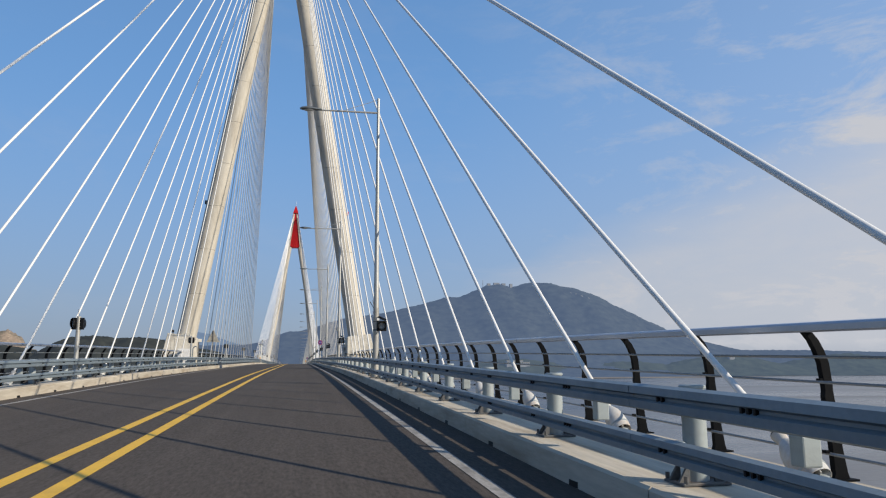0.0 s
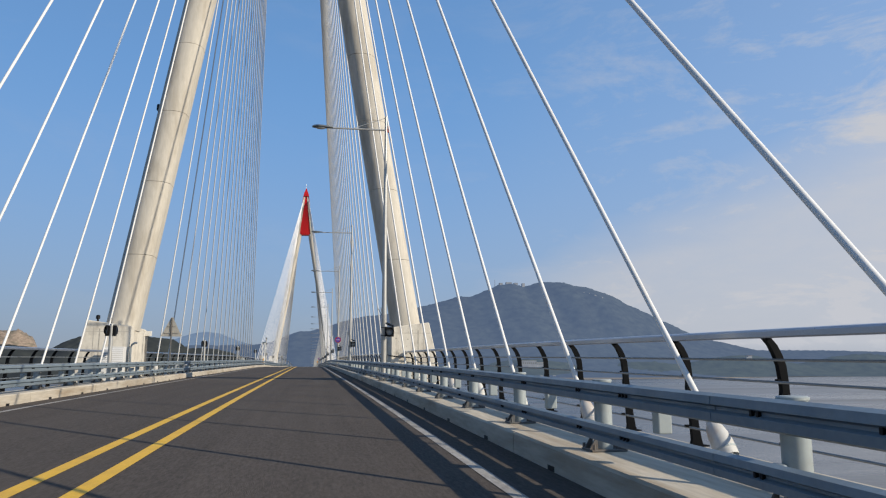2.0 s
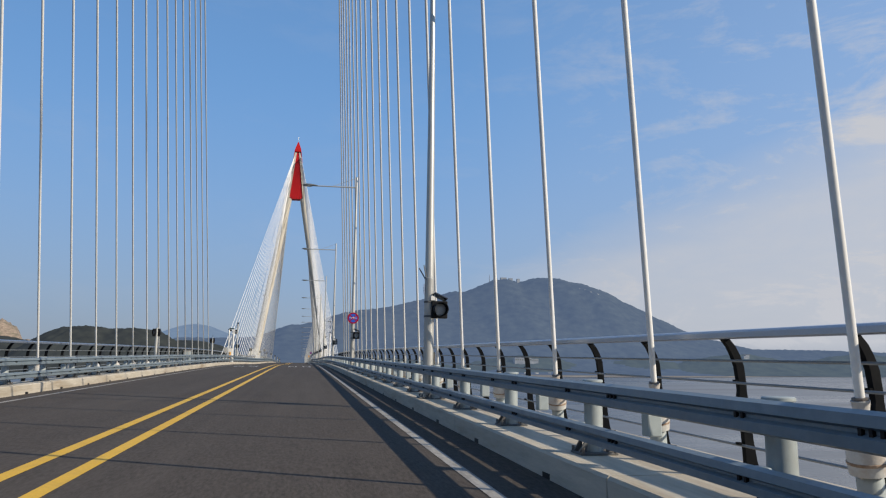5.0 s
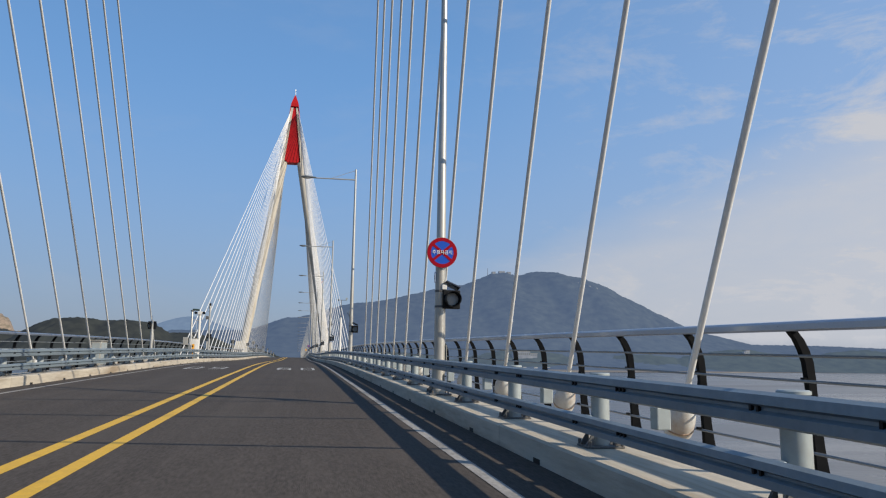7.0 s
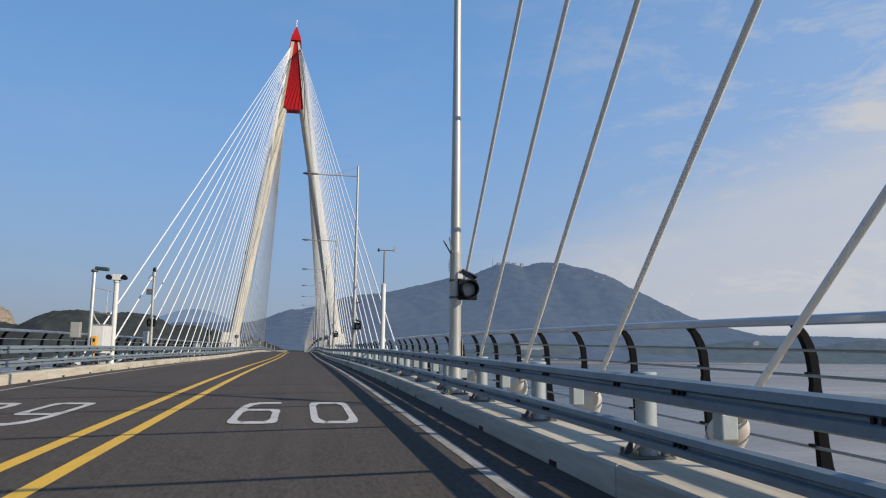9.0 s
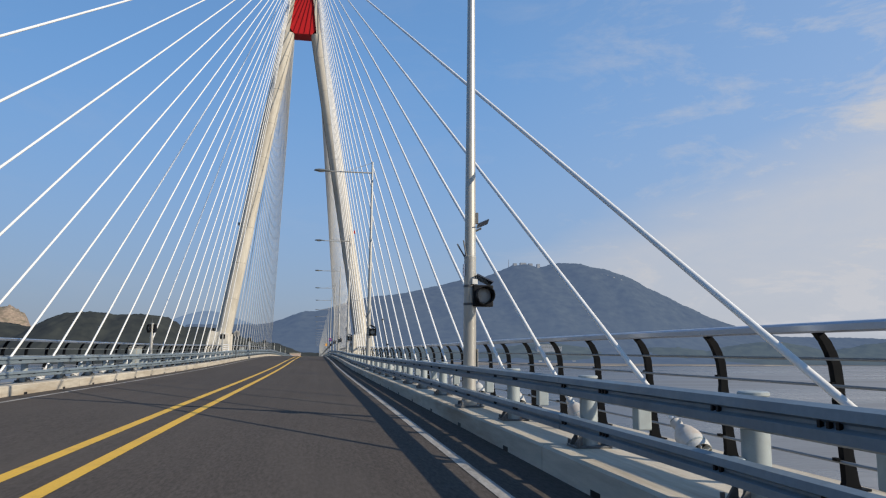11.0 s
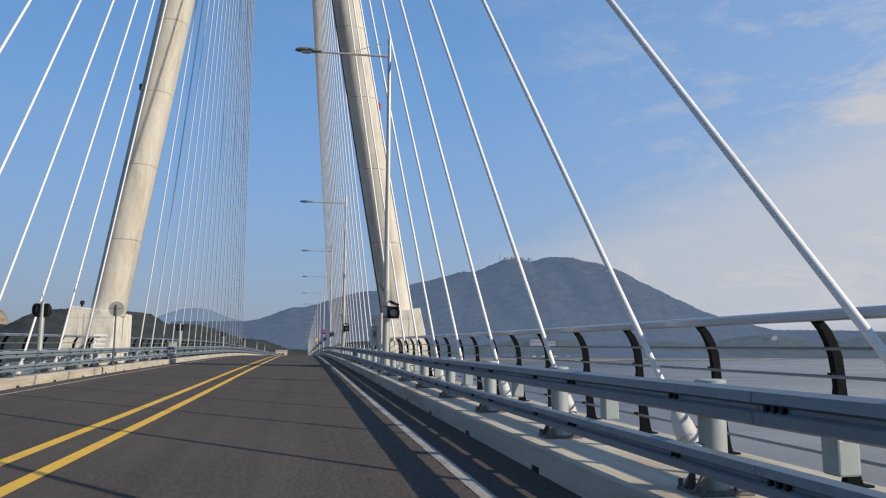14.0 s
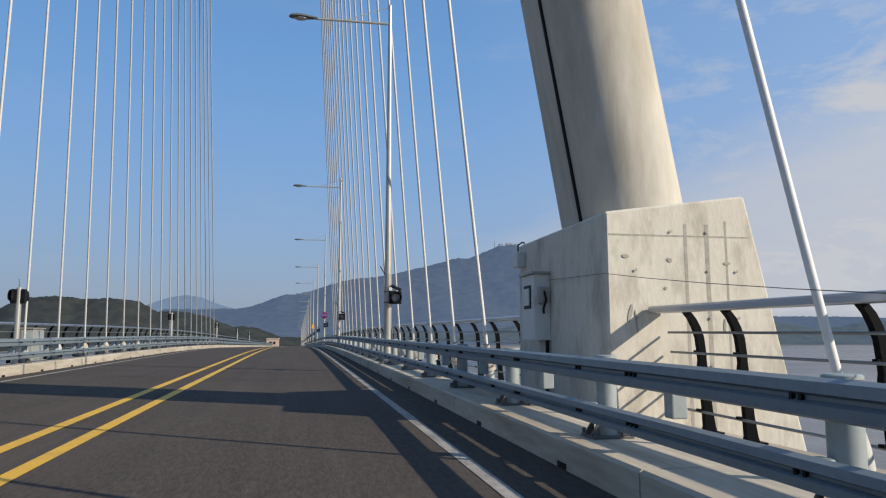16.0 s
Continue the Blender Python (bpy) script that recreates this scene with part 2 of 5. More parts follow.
def water_material():
    m = bpy.data.materials.new("sea_water")
    m.use_nodes = True
    nt = m.node_tree
    b = nt.nodes["Principled BSDF"]
    b.inputs["Specular IOR Level"].default_value = 0.32
    ge = nt.nodes.new("ShaderNodeNewGeometry")
    mp = nt.nodes.new("ShaderNodeMapping")
    mp.inputs["Scale"].default_value = (0.0016, 0.011, 1.0)
    st = nt.nodes.new("ShaderNodeTexNoise")
    st.inputs["Scale"].default_value, st.inputs["Detail"].default_value, st.inputs["Roughness"].default_value, st.inputs["Distortion"].default_value = 1.0, 7.0, 0.62, 0.5
    nt.links.new(ge.outputs["Position"], mp.inputs["Vector"])
    nt.links.new(mp.outputs[0], st.inputs["Vector"])
    for socket, lo, hi in (("Roughness", 0.16, 0.46),):
        mr = nt.nodes.new("ShaderNodeMapRange")
        mr.inputs["From Min"].default_value, mr.inputs["From Max"].default_value = 0.35, 0.65
        mr.inputs["To Min"].default_value, mr.inputs["To Max"].default_value = lo, hi
        nt.links.new(st.outputs["Fac"], mr.inputs["Value"])
        nt.links.new(mr.outputs[0], b.inputs[socket])
    cm = nt.nodes.new("ShaderNodeMix")
    cm.data_type = "RGBA"
    cm.inputs[6].default_value, cm.inputs[7].default_value = (0.085, 0.085, 0.085, 1), (0.16, 0.148, 0.135, 1)
    mr2 = nt.nodes.new("ShaderNodeMapRange")
    mr2.inputs["From Min"].default_value, mr2.inputs["From Max"].default_value = 0.38, 0.62
    nt.links.new(st.outputs["Fac"], mr2.inputs["Value"])
    nt.links.new(mr2.outputs[0], cm.inputs[0])
    nt.links.new(cm.outputs[2], b.inputs["Base Color"])
    n = nt.nodes.new("ShaderNodeTexNoise")
    n.inputs["Scale"].default_value, n.inputs["Detail"].default_value = 0.5, 4.0
    nt.links.new(ge.outputs["Position"], n.inputs["Vector"])
    bu = nt.nodes.new("ShaderNodeBump")
    bu.inputs["Strength"].default_value, bu.inputs["Distance"].default_value = 0.5, 0.25
    nt.links.new(n.outputs["Fac"], bu.inputs["Height"])
    nt.links.new(bu.outputs[0], b.inputs["Normal"])
    return m


def hazed_material(name, base, haze_glow, amount):
    """Woods far off: mottled crowns, and the pale blue of the air in front of them put in as a glow of the surface,
    which grows with distance.
    """
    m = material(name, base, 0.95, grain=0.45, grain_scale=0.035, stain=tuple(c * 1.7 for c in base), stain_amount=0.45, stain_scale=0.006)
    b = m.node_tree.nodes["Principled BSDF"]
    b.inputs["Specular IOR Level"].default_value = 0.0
    # aerial haze painted as emission: the surface itself glows faintly blue
    b.inputs["Emission Color"].default_value = (*haze_glow, 1)
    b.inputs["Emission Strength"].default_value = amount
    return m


for m_, gloss in ((SIGN_RED, 0.08), (SIGN_BLUE, 0.08), (RED, 0.15), (ASPHALT, 0.12), (RAIL_DARK, 0.06), (BLACK, 0.2), (WHITE_PAINT, 0.2), (EDGE_PAINT, 0.15)):
    m_.node_tree.nodes["Principled BSDF"].inputs["Specular IOR Level"].default_value = gloss
nt_ = ASPHALT.node_tree
pr_ = nt_.nodes["Principled BSDF"]
old_ = pr_.inputs["Base Color"].links[0].from_socket
ge_, mp_, no_ = nt_.nodes.new("ShaderNodeNewGeometry"), nt_.nodes.new("ShaderNodeMapping"), nt_.nodes.new("ShaderNodeTexNoise")
mp_.inputs["Scale"].default_value = (3.2, 0.05, 1.0)
no_.inputs["Scale"].default_value, no_.inputs["Detail"].default_value, no_.inputs["Roughness"].default_value = 1.0, 8.0, 0.7
ra_, mu_ = nt_.nodes.new("ShaderNodeMapRange"), nt_.nodes.new("ShaderNodeMix")
for key, value in (("From Min", 0.30), ("From Max", 0.70), ("To Min", 0.90), ("To Max", 1.12)):
    ra_.inputs[key].default_value = value
mu_.data_type, mu_.blend_type = "RGBA", "MULTIPLY"
mu_.inputs[0].default_value = 1.0
nt_.links.new(ge_.outputs["Position"], mp_.inputs["Vector"])
nt_.links.new(mp_.outputs[0], no_.inputs["Vector"])
nt_.links.new(no_.outputs["Fac"], ra_.inputs["Value"])
nt_.links.new(old_, mu_.inputs[6])
nt_.links.new(ra_.outputs[0], mu_.inputs[7])
nt_.links.new(mu_.outputs[2], pr_.inputs["Base Color"])
WATER = water_material()
# woods with the haze glow built into the material, stronger for farther hills
FOREST = hazed_material("near_hill_woods_hazed", (0.023, 0.0245, 0.0185), (0.16, 0.20, 0.28), 0.13)
MOUNTAIN = hazed_material("mountain_woods_hazed", (0.028, 0.032, 0.026), (0.16, 0.245, 0.44), 0.41)
SHORE_WOODS = hazed_material("shore_woods_hazed", (0.028, 0.033, 0.023), (0.15, 0.22, 0.34), 0.38)
# pale walls, mast and rock faces that glow blue in place of real haze
SUMMIT_WALL = hazed_material("hazed_pale_walls", (0.16, 0.16, 0.15), (0.20, 0.27, 0.42), 0.34)
FAR_HILL = hazed_material("far_hill_woods_hazed", (0.035, 0.042, 0.038), (0.20, 0.30, 0.49), 0.66)
MUD = material("tidal_flat", (0.17, 0.15, 0.13), 0.85, grain=0.3, grain_scale=0.02, stain=(0.10, 0.095, 0.09), stain_amount=0.7, stain_scale=0.008, stretch=(0.4, 1.6, 1))
SAND = material("wet_sand", (0.34, 0.28, 0.21), 0.85, grain=0.15, grain_scale=0.03, stain=(0.20, 0.17, 0.14), stain_amount=0.6, stain_scale=0.012)

# ---------------------------------------------------------------- the line of the deck
SEA = -18.0
PYLONS = (3.15, 164.6)
# how much farther along the bridge the land-side plinth of each pylon stands
LAND_SET = {3.15: 0.4, 164.6: 1.7}


# how far the finished road departs from that line, every 20 m from y = -80
UNEVEN = (-0.327, -0.178, -0.014, 0.097, 0.130, 0.154, 0.199, 0.252, 0.262, 0.134, -0.039, -0.135, -0.114, -0.123, -0.136, -0.146, -0.153)


def deck(y):
    """Height of the road: a long crest, then a straight fall, with the slight waves of the built deck."""
    if y <= 190.0:
        h = 0.01578 * y - 2.56e-5 * y * y
    else:
        s0, s1, length = 0.00605, -0.0122, 46.0
        u = min(y - 190.0, length)
        h = 2.074 + s0 * u + (s1 - s0) * u * u / (2 * length) + s1 * max(0.0, y - 190.0 - length)
    u = max(0.0, min(len(UNEVEN) - 1.001, (y + 80.0) / 20.0))
    i = int(u)
    u -= i
    a, b, c, e = (UNEVEN[max(0, min(len(UNEVEN) - 1, i + j))] for j in (-1, 0, 1, 2))
    return h + b + 0.5 * u * (c - a + u * (2 * a - 5 * b + 4 * c - e + u * (3 * (b - c) + e - a)))


def steps(y0, y1, pitch=4.0):
    n = max(1, math.ceil((y1 - y0) / pitch))
    return [y0 + (y1 - y0) * i / n for i in range(n + 1)]


# ---------------------------------------------------------------- mesh helpers


def part(name, bm, mat, parent=None, label="", smooth=False):
    me = bpy.data.meshes.new(name)
    for f in bm.faces:
        f.smooth = smooth
    bm.normal_update()
    bm.to_mesh(me)
    bm.free()
    me.materials.append(mat)
    if smooth:
        me.set_sharp_from_angle(angle=radians(32))
    ob = new(name, me)
    ob.parent = parent
    if label:
        ob["label"] = label
    return ob


def thing(name, label, category, at=(0, 0, 0), group="", kind=""):
    ob = new(name)
    ob.location = at
    ob.empty_display_size = 0.2
    return tagged(ob, label, category, group, kind)


def box(bm, x0, x1, y0, y1, z0, z1, bevel=0.0):
    made = bmesh.ops.create_cube(bm, size=1.0, matrix=Matrix.Translation(((x0 + x1) / 2, (y0 + y1) / 2, (z0 + z1) / 2)) @ Matrix.Diagonal((x1 - x0, y1 - y0, z1 - z0, 1)))
    if bevel:
        edges = {e for v in made["verts"] for e in v.link_edges}
        bmesh.ops.bevel(bm, geom=list(edges), offset=bevel, segments=2, affect="EDGES", profile=0.5)
    return bm


def rod(bm, a, b, r0, r1=None, sides=10, caps=True):
    a, b = Vector(a), Vector(b)
    r1 = r0 if r1 is None else r1
    q = (b - a).to_track_quat("Z", "Y").to_matrix().to_4x4()
    bmesh.ops.create_cone(bm, cap_ends=caps, segments=sides, radius1=r0, radius2=r1, depth=(b - a).length, matrix=Matrix.Translation((a + b) / 2) @ q)
    return bm


def lathe(bm, profile, m, sides=14):
    """Rings of (radius, height) about the z axis of m, closed at both ends."""
    rings = [[bm.verts.new(m @ Vector((r * math.cos(2 * math.pi * i / sides), r * math.sin(2 * math.pi * i / sides), h))) for i in range(sides)] for r, h in profile]
    for low_, high_ in zip(rings, rings[1:]):
        for i in range(sides):
            bm.faces.new((low_[i], low_[(i + 1) % sides], high_[(i + 1) % sides], high_[i]))
    bm.faces.new(rings[0][::-1])
    bm.faces.new(rings[-1])
    return bm


def sweep(bm, profile, ys, closed=True, lift=deck):
    """Carries a profile of (x, z above the deck) along the bridge."""
    rings = [[bm.verts.new((x, y, lift(y) + z)) for x, z in profile] for y in ys]
    n = len(profile)
    for a, b in zip(rings, rings[1:]):
        for i in range(n if closed else n - 1):
            bm.faces.new((a[i], a[(i + 1) % n], b[(i + 1) % n], b[i]))
    if closed:
        bm.faces.new(rings[0])
        bm.faces.new(rings[-1][::-1])
    bmesh.ops.recalc_face_normals(bm, faces=bm.faces[:]) if closed else None
    return bm


def strip(bm, x0, x1, ys, z, lift=deck):
    return sweep(bm, [(x0, z), (x1, z)], ys, closed=False, lift=lift)


# ---------------------------------------------------------------- sea, hills and mountain


def heights(hills, x, y):
    """Broad rounded rises over the sea bed: x, y, height over the sea, reach across and along, and how flat the top is."""
    h = SEA - 6.0
    for hx, hy, top, rx, ry, sharp in hills:
        d = math.hypot((x - hx) / rx, (y - hy) / ry)
        h = max(h, SEA - 6 + (top - SEA + 6) * math.exp(-(d ** sharp)))
    return h


RIDGE_STEP, RIDGE_FROM = 50.0, -200.0
RIDGE = [126, 133, 152, 176, 180, 195, 212, 228, 236, 242, 251, 262, 276, 288, 304, 318, 319, 341, 364, 374, 361, 374, 380, 377, 364, 356, 338, 324, 299, 282, 259, 234, 211, 190, 174, 158, 146, 135, 124, 115, 112, 111, 111, 111, 110, 110, 109, 109, 108, 108, 107, 106, 104, 103]


def ridge_height(x, y):
    """A long mountain ridge of overlapping domes, with spurs that run down to the shore."""
    spur = noise.fractal(Vector((x / 240, y / 600, 2.0)), 1.0, 2.0, 3)
    fall = math.exp(-(abs((y - 2690) / 420) ** 1.7))
    u = max(0.0, min(len(RIDGE) - 1.001, (x - RIDGE_FROM) / RIDGE_STEP))
    i = int(u)
    k = u - i
    crest = RIDGE[i] * (1 - k) + RIDGE[i + 1] * k
    flank = min(1.0, abs(y - 2690) / 260)
    return -30 + 0.975 * fall * crest * (1 + 0.16 * spur * flank)


def hill_mesh(name, hills, mat, label, bounds, cell, rough, seed_, crowns=0.0):
    x0, x1, y0, y1 = bounds
    nx, ny = int((x1 - x0) / cell), int((y1 - y0) / cell)
    verts, faces = [], []
    for j in range(ny + 1):
        for i in range(nx + 1):
            x, y = x0 + i * cell, y0 + j * cell
            h = hills(x, y) if callable(hills) else heights(hills, x, y)
            p = Vector((x / 420 + seed_, y / 420, 0.3))
            up_ = max(0.0, min(1.0, (h - SEA) / 40))
            h += up_ * rough * (0.8 * noise.fractal(p, 1.0, 2.0, 4) + 0.30 * noise.fractal(p * 9, 0.8, 2.0, 4))
            if crowns:
                h += up_ * crowns * (noise.noise(Vector((x / 8.5, y / 8.5, seed_))) + 0.6 * noise.noise(Vector((x / 21, y / 21, seed_))))
            verts.append((x, y, h))
    for j in range(ny):
        for i in range(nx):
            a = j * (nx + 1) + i
            if max(verts[k][2] for k in (a, a + 1, a + nx + 1, a + nx + 2)) > SEA - 4:
                faces.append((a, a + 1, a + nx + 2, a + nx + 1))
    me = bpy.data.meshes.new(name)
    me.from_pydata(verts, [], faces)
    me.materials.append(mat)
    for f in me.polygons:
        f.use_smooth = True
    return tagged(new(name, me), label, "hill", kind="structure")


bm = bmesh.new()
bmesh.ops.create_grid(bm, x_segments=2, y_segments=2, size=4800, matrix=Matrix.Translation((0, 0, SEA)))
tagged(part("water", bm, WATER), "calm grey-blue sea under a clear sky", "sea", kind="structure")

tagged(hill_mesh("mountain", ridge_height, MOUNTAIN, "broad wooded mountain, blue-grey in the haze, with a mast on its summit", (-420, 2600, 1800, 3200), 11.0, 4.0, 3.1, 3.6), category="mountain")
LEFT_HILLS = [
    (-400, 1500, 69, 125, 170, 2.6), (-315, 1515, 68, 130, 170, 2.4), (-215, 1545, 47, 140, 170, 2.2), (-105, 1650, 23, 100, 190, 2.0), (-600, 1570, 51, 170, 190, 2.4),
    (-790, 1600, 42, 160, 180, 2.2), (-30, 1700, 2, 200, 160, 2.0), (-950, 1620, 30, 220, 160, 2.0),
]
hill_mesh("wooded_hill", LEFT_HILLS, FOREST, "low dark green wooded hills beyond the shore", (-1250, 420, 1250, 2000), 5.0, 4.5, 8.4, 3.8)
SHORE = [(250, 2080, 22, 260, 120, 1.9), (620, 2060, 34, 240, 120, 1.8), (980, 2090, 30, 260, 130, 1.8), (1330, 2060, 44, 300, 140, 1.8), (1760, 2080, 50, 340, 150, 1.7), (2250, 2080, 46, 380, 150, 1.7)]
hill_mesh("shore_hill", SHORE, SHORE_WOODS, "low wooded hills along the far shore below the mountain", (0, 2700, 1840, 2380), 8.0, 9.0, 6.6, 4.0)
FAR = [(-470, 3400, 178, 400, 300, 1.5), (-860, 3500, 118, 320, 300, 1.7), (-1350, 3600, 110, 380, 300, 1.7), (-200, 3500, 95, 300, 300, 1.7)]
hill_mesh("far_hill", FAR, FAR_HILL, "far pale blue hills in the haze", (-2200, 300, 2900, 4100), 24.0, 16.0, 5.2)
tagged(hill_mesh("rocky_knoll", [(-880, 2345, 122, 95, 90, 3.6), (-985, 2360, 96, 120, 100, 3.0), (-800, 2350, 62, 110, 90, 2.4)], ROCK, "bare brown quarried knoll on the far shore", (-1250, -620, 2150, 2540), 6.0, 16.0, 1.7, 7.0), category="knoll")


def flat_edge(x):
    """Where the tidal flat meets the water, wandering along the shore."""
    return 1470 + 0.42 * max(0.0, x - 650) + 70 * noise.fractal(Vector((x / 310, 4.2, 0.0)), 1.0, 2.0, 4)


def shore_strip(name, mat, label, near, far, z, x0=180, x1=2800):
    xs = [x0 + 13.0 * i for i in range(int((x1 - x0) / 13) + 1)]
    me = bpy.data.meshes.new(name)
    verts = [(x, f(x), SEA + z) for x in xs for f in (near, far)]
    me.from_pydata(verts, [], [(2 * i, 2 * i + 2, 2 * i + 3, 2 * i + 1) for i in range(len(xs) - 1)])
    me.materials.append(mat)
    tagged(new(name, me), label, "shore", kind="structure")


shore_strip("tidal_flat", MUD, "grey-brown tidal flat along the far shore", flat_edge, lambda x: 2320, 0.3)
shore_strip("sand_bar", SAND, "pale tan sand bar at the edge of the water", lambda x: flat_edge(x) - 12 + 14 * noise.noise(Vector((x / 60, 1.0, 0))), lambda x: flat_edge(x) + 35 + 45 * noise.noise(Vector((x / 130, 7.0, 0))), 0.6, 300, 1150)

# ---------------------------------------------------------------- road and deck
Y0, Y1, YFAR = -110.0, 380.0, 700.0
ALL = steps(Y0, YFAR, 5.0)
bm = bmesh.new()
strip(bm, -4.95, 4.95, ALL, 0.0)
tagged(part("road", bm, ASPHALT), "two-lane dark grey asphalt bridge road", "road", kind="structure")
bm = bmesh.new()
sweep(bm, [(-7.55, 0.02), (-4.93, 0.02), (-4.93, -0.05), (4.93, -0.05), (4.93, 0.02), (7.55, 0.02), (7.75, -0.25), (7.55, -0.75), (4.0, -2.2), (-4.0, -2.2), (-7.55, -0.75), (-7.75, -0.25)], ALL)
tagged(part("bridge_deck", bm, KERB), "pale concrete bridge deck slab with side walkways", "bridge deck", kind="structure")
for x in (-0.30, 0.30):
    bm = bmesh.new()
    strip(bm, x - 0.085, x + 0.085, ALL, 0.005)
    tagged(part("yellow_line", bm, YELLOW), "solid yellow centre line on asphalt", "road marking", "double centre line", "structure")
for x in (-4.24, 4.16):
    bm = bmesh.new()
    strip(bm, x - 0.068, x + 0.068, ALL, 0.005)
    tagged(part("edge_line", bm, EDGE_PAINT), "worn solid white edge line on asphalt", "road marking", "edge lines", "structure")

# ---------------------------------------------------------------- pylons


def leg_section(w, d, corner=0.70, per=10):
    """A rounded oblong, w across and d along the bridge."""
    pts = []
    for cx, cy, start in ((1, 1, 0), (-1, 1, 90), (-1, -1, 180), (1, -1, 270)):
        r = min(corner, w / 2 * 0.95)
        for i in range(per + 1):
            a = radians(start + 90 * i / per)
            pts.append((cx * (w / 2 - r) + r * math.cos(a), cy * (d / 2 - r) + r * math.sin(a)))
    return pts


def loft(bm, rings):
    vs = [[bm.verts.new(p) for p in ring] for ring in rings]
    n = len(vs[0])
    for a, b in zip(vs, vs[1:]):
        for i in range(n):
            bm.faces.new((a[i], a[(i + 1) % n], b[(i + 1) % n], b[i]))
    bm.faces.new(vs[0][::-1])
    bm.faces.new(vs[-1])
    return bm


def leg_x(z, s=1):
    """How far the middle of a leg stands from the bridge axis at a height over the deck."""
    base = 7.24 if s > 0 else 6.98
    return base - (base - 2.0) / 30.4 * (z - 3.0)


LEG_WIDTH = 1.50


def head_x(z):
    """Half width of the red head of a pylon."""
    return 1.50 - (z - 36.2) * 0.117


def pylon(y):
    z0 = deck(y)
    top = thing("bridge_pylon", "tall A-shaped concrete bridge pylon with a red tip", "bridge pylon", (0, y, z0), "bridge pylons")
    for s in (-1, 1):
        on = LAND_SET[y] if s < 0 else 0.0
        # plinth: upright inner face, outer face flaring downwards, top rising outwards
        bm = bmesh.new()
        rings = []
        for k in (0.0, 1.0):
            hw = 1.83 + 0.10 * (1 - k)
            zi, zo = (-9.0, -9.0) if k == 0 else (2.68, 2.95)
            xo = 8.32 + (0.0 if k else 2.6)
            rings.append([(s * 6.36, on - hw, zi), (s * xo, on - hw, zo), (s * xo, on + hw, zo), (s * 6.36, on + hw, zi)])
        loft(bm, rings)
        bmesh.ops.recalc_face_normals(bm, faces=bm.faces[:])
        bmesh.ops.bevel(bm, geom=bm.edges[:], offset=0.03, segments=1, affect="EDGES")
        part("plinth", bm, PLINTH, top, "stained pale concrete plinth with form-tie marks")
        # leg in cast lifts, with a fine joint between them
        zs = [2.5, 6.3, 10.1, 13.9, 17.7, 21.5, 25.3, 29.1, 32.9, 35.6]
        for za, zb in zip(zs, zs[1:]):
            bm = bmesh.new()
            rings = []
            for z in (za, zb - 0.02):
                k = (z - 2.5) / 41.5
                cx, d = leg_x(z, s), 2.10 - 0.5 * k
                rings.append([(s * cx + px, py - 0.32 + on * (35.6 - z) / 33.1, z) for px, py in leg_section(LEG_WIDTH, d)])
            loft(bm, rings)
            for f in bm.faces:
                if len(f.verts) > 4:
                    for e in f.edges:
                        e.smooth = False
            part("leg_lift", bm, CONCRETE, top, smooth=True)
    # form joints in the near face of the plinths, filled and slightly proud
    for s in (-1, 1):
        on = LAND_SET[y] if s < 0 else 0.0
        for x, w, za, zb in ((7.45, 0.022, -1.0, 2.55), (7.75, 0.030, -1.0, 2.55), (8.02, 0.016, 0.4, 2.60)):
            bm = bmesh.new()
            rings = []
            for z in (za, zb):
                f = on - (1.83 + 0.10 * (2.7 - z) / 11.7)
                rings.append([(s * (x - w), f - 0.003, z), (s * (x + w), f - 0.003, z), (s * (x + w), f + 0.01, z), (s * (x - w), f + 0.01, z)])
            loft(bm, rings)
            part("form_joint", bm, JOINT, top)
        bm = bmesh.new()
        box(bm, min(s * 6.40, s * 8.36), max(s * 6.40, s * 8.36), on - 1.8355, on - 1.82, 2.38, 2.402)
        part("form_joint", bm, JOINT, top)
    # the steel head: a red wedge between two pale anchor boxes, under a red hood
    bm = bmesh.new()
    rings = []
    for z, hx in ((35.55, 0.95), (36.2, head_x(36.2)), (40.0, head_x(40.0)), (46.6, head_x(46.6))):
        d = 0.92 - 0.035 * (z - 35.55)
        rings.append([(-hx, -d, z), (hx, -d, z), (hx, d, z), (-hx, d, z)])
    loft(bm, rings)
    part("red_wedge", bm, RED, top, "red-painted steel wedge between the legs")
    for s in (-1, 1):
        bm = bmesh.new()
        rings = []
        for z, w in ((35.605, 0.72), (40.0, 0.52), (46.1, 0.34)):
            d = 1.12 - 0.042 * (z - 35.6)
            x0, x1 = head_x(z) - 0.1, head_x(z) + w
            rings.append([(s * x0, -d, z), (s * x1, -d, z), (s * x1, d, z), (s * x0, d, z)])
        loft(bm, rings)
        bmesh.ops.recalc_face_normals(bm, faces=bm.faces[:])
        part("anchor_box", bm, CONCRETE, top, "pale anchor box beside the red wedge")
        bm = bmesh.new()
        rings = []
        for z, x0, x1, hy in ((43.9, head_x(43.9) + 0.39, head_x(43.9) + 0.47, 0.72), (46.2, head_x(46.2) + 0.33, head_x(46.2) + 0.45, 0.82), (46.9, 0.16, 0.66, 0.82)):
            rings.append([(s * x0, -hy, z), (s * x1, -hy, z), (s * x1, hy, z), (s * x0, hy, z)])
        loft(bm, rings)
        bmesh.ops.recalc_face_normals(bm, faces=bm.faces[:])
        part("hood_cheek", bm, RED, top)
    bm = bmesh.new()
    rings = []
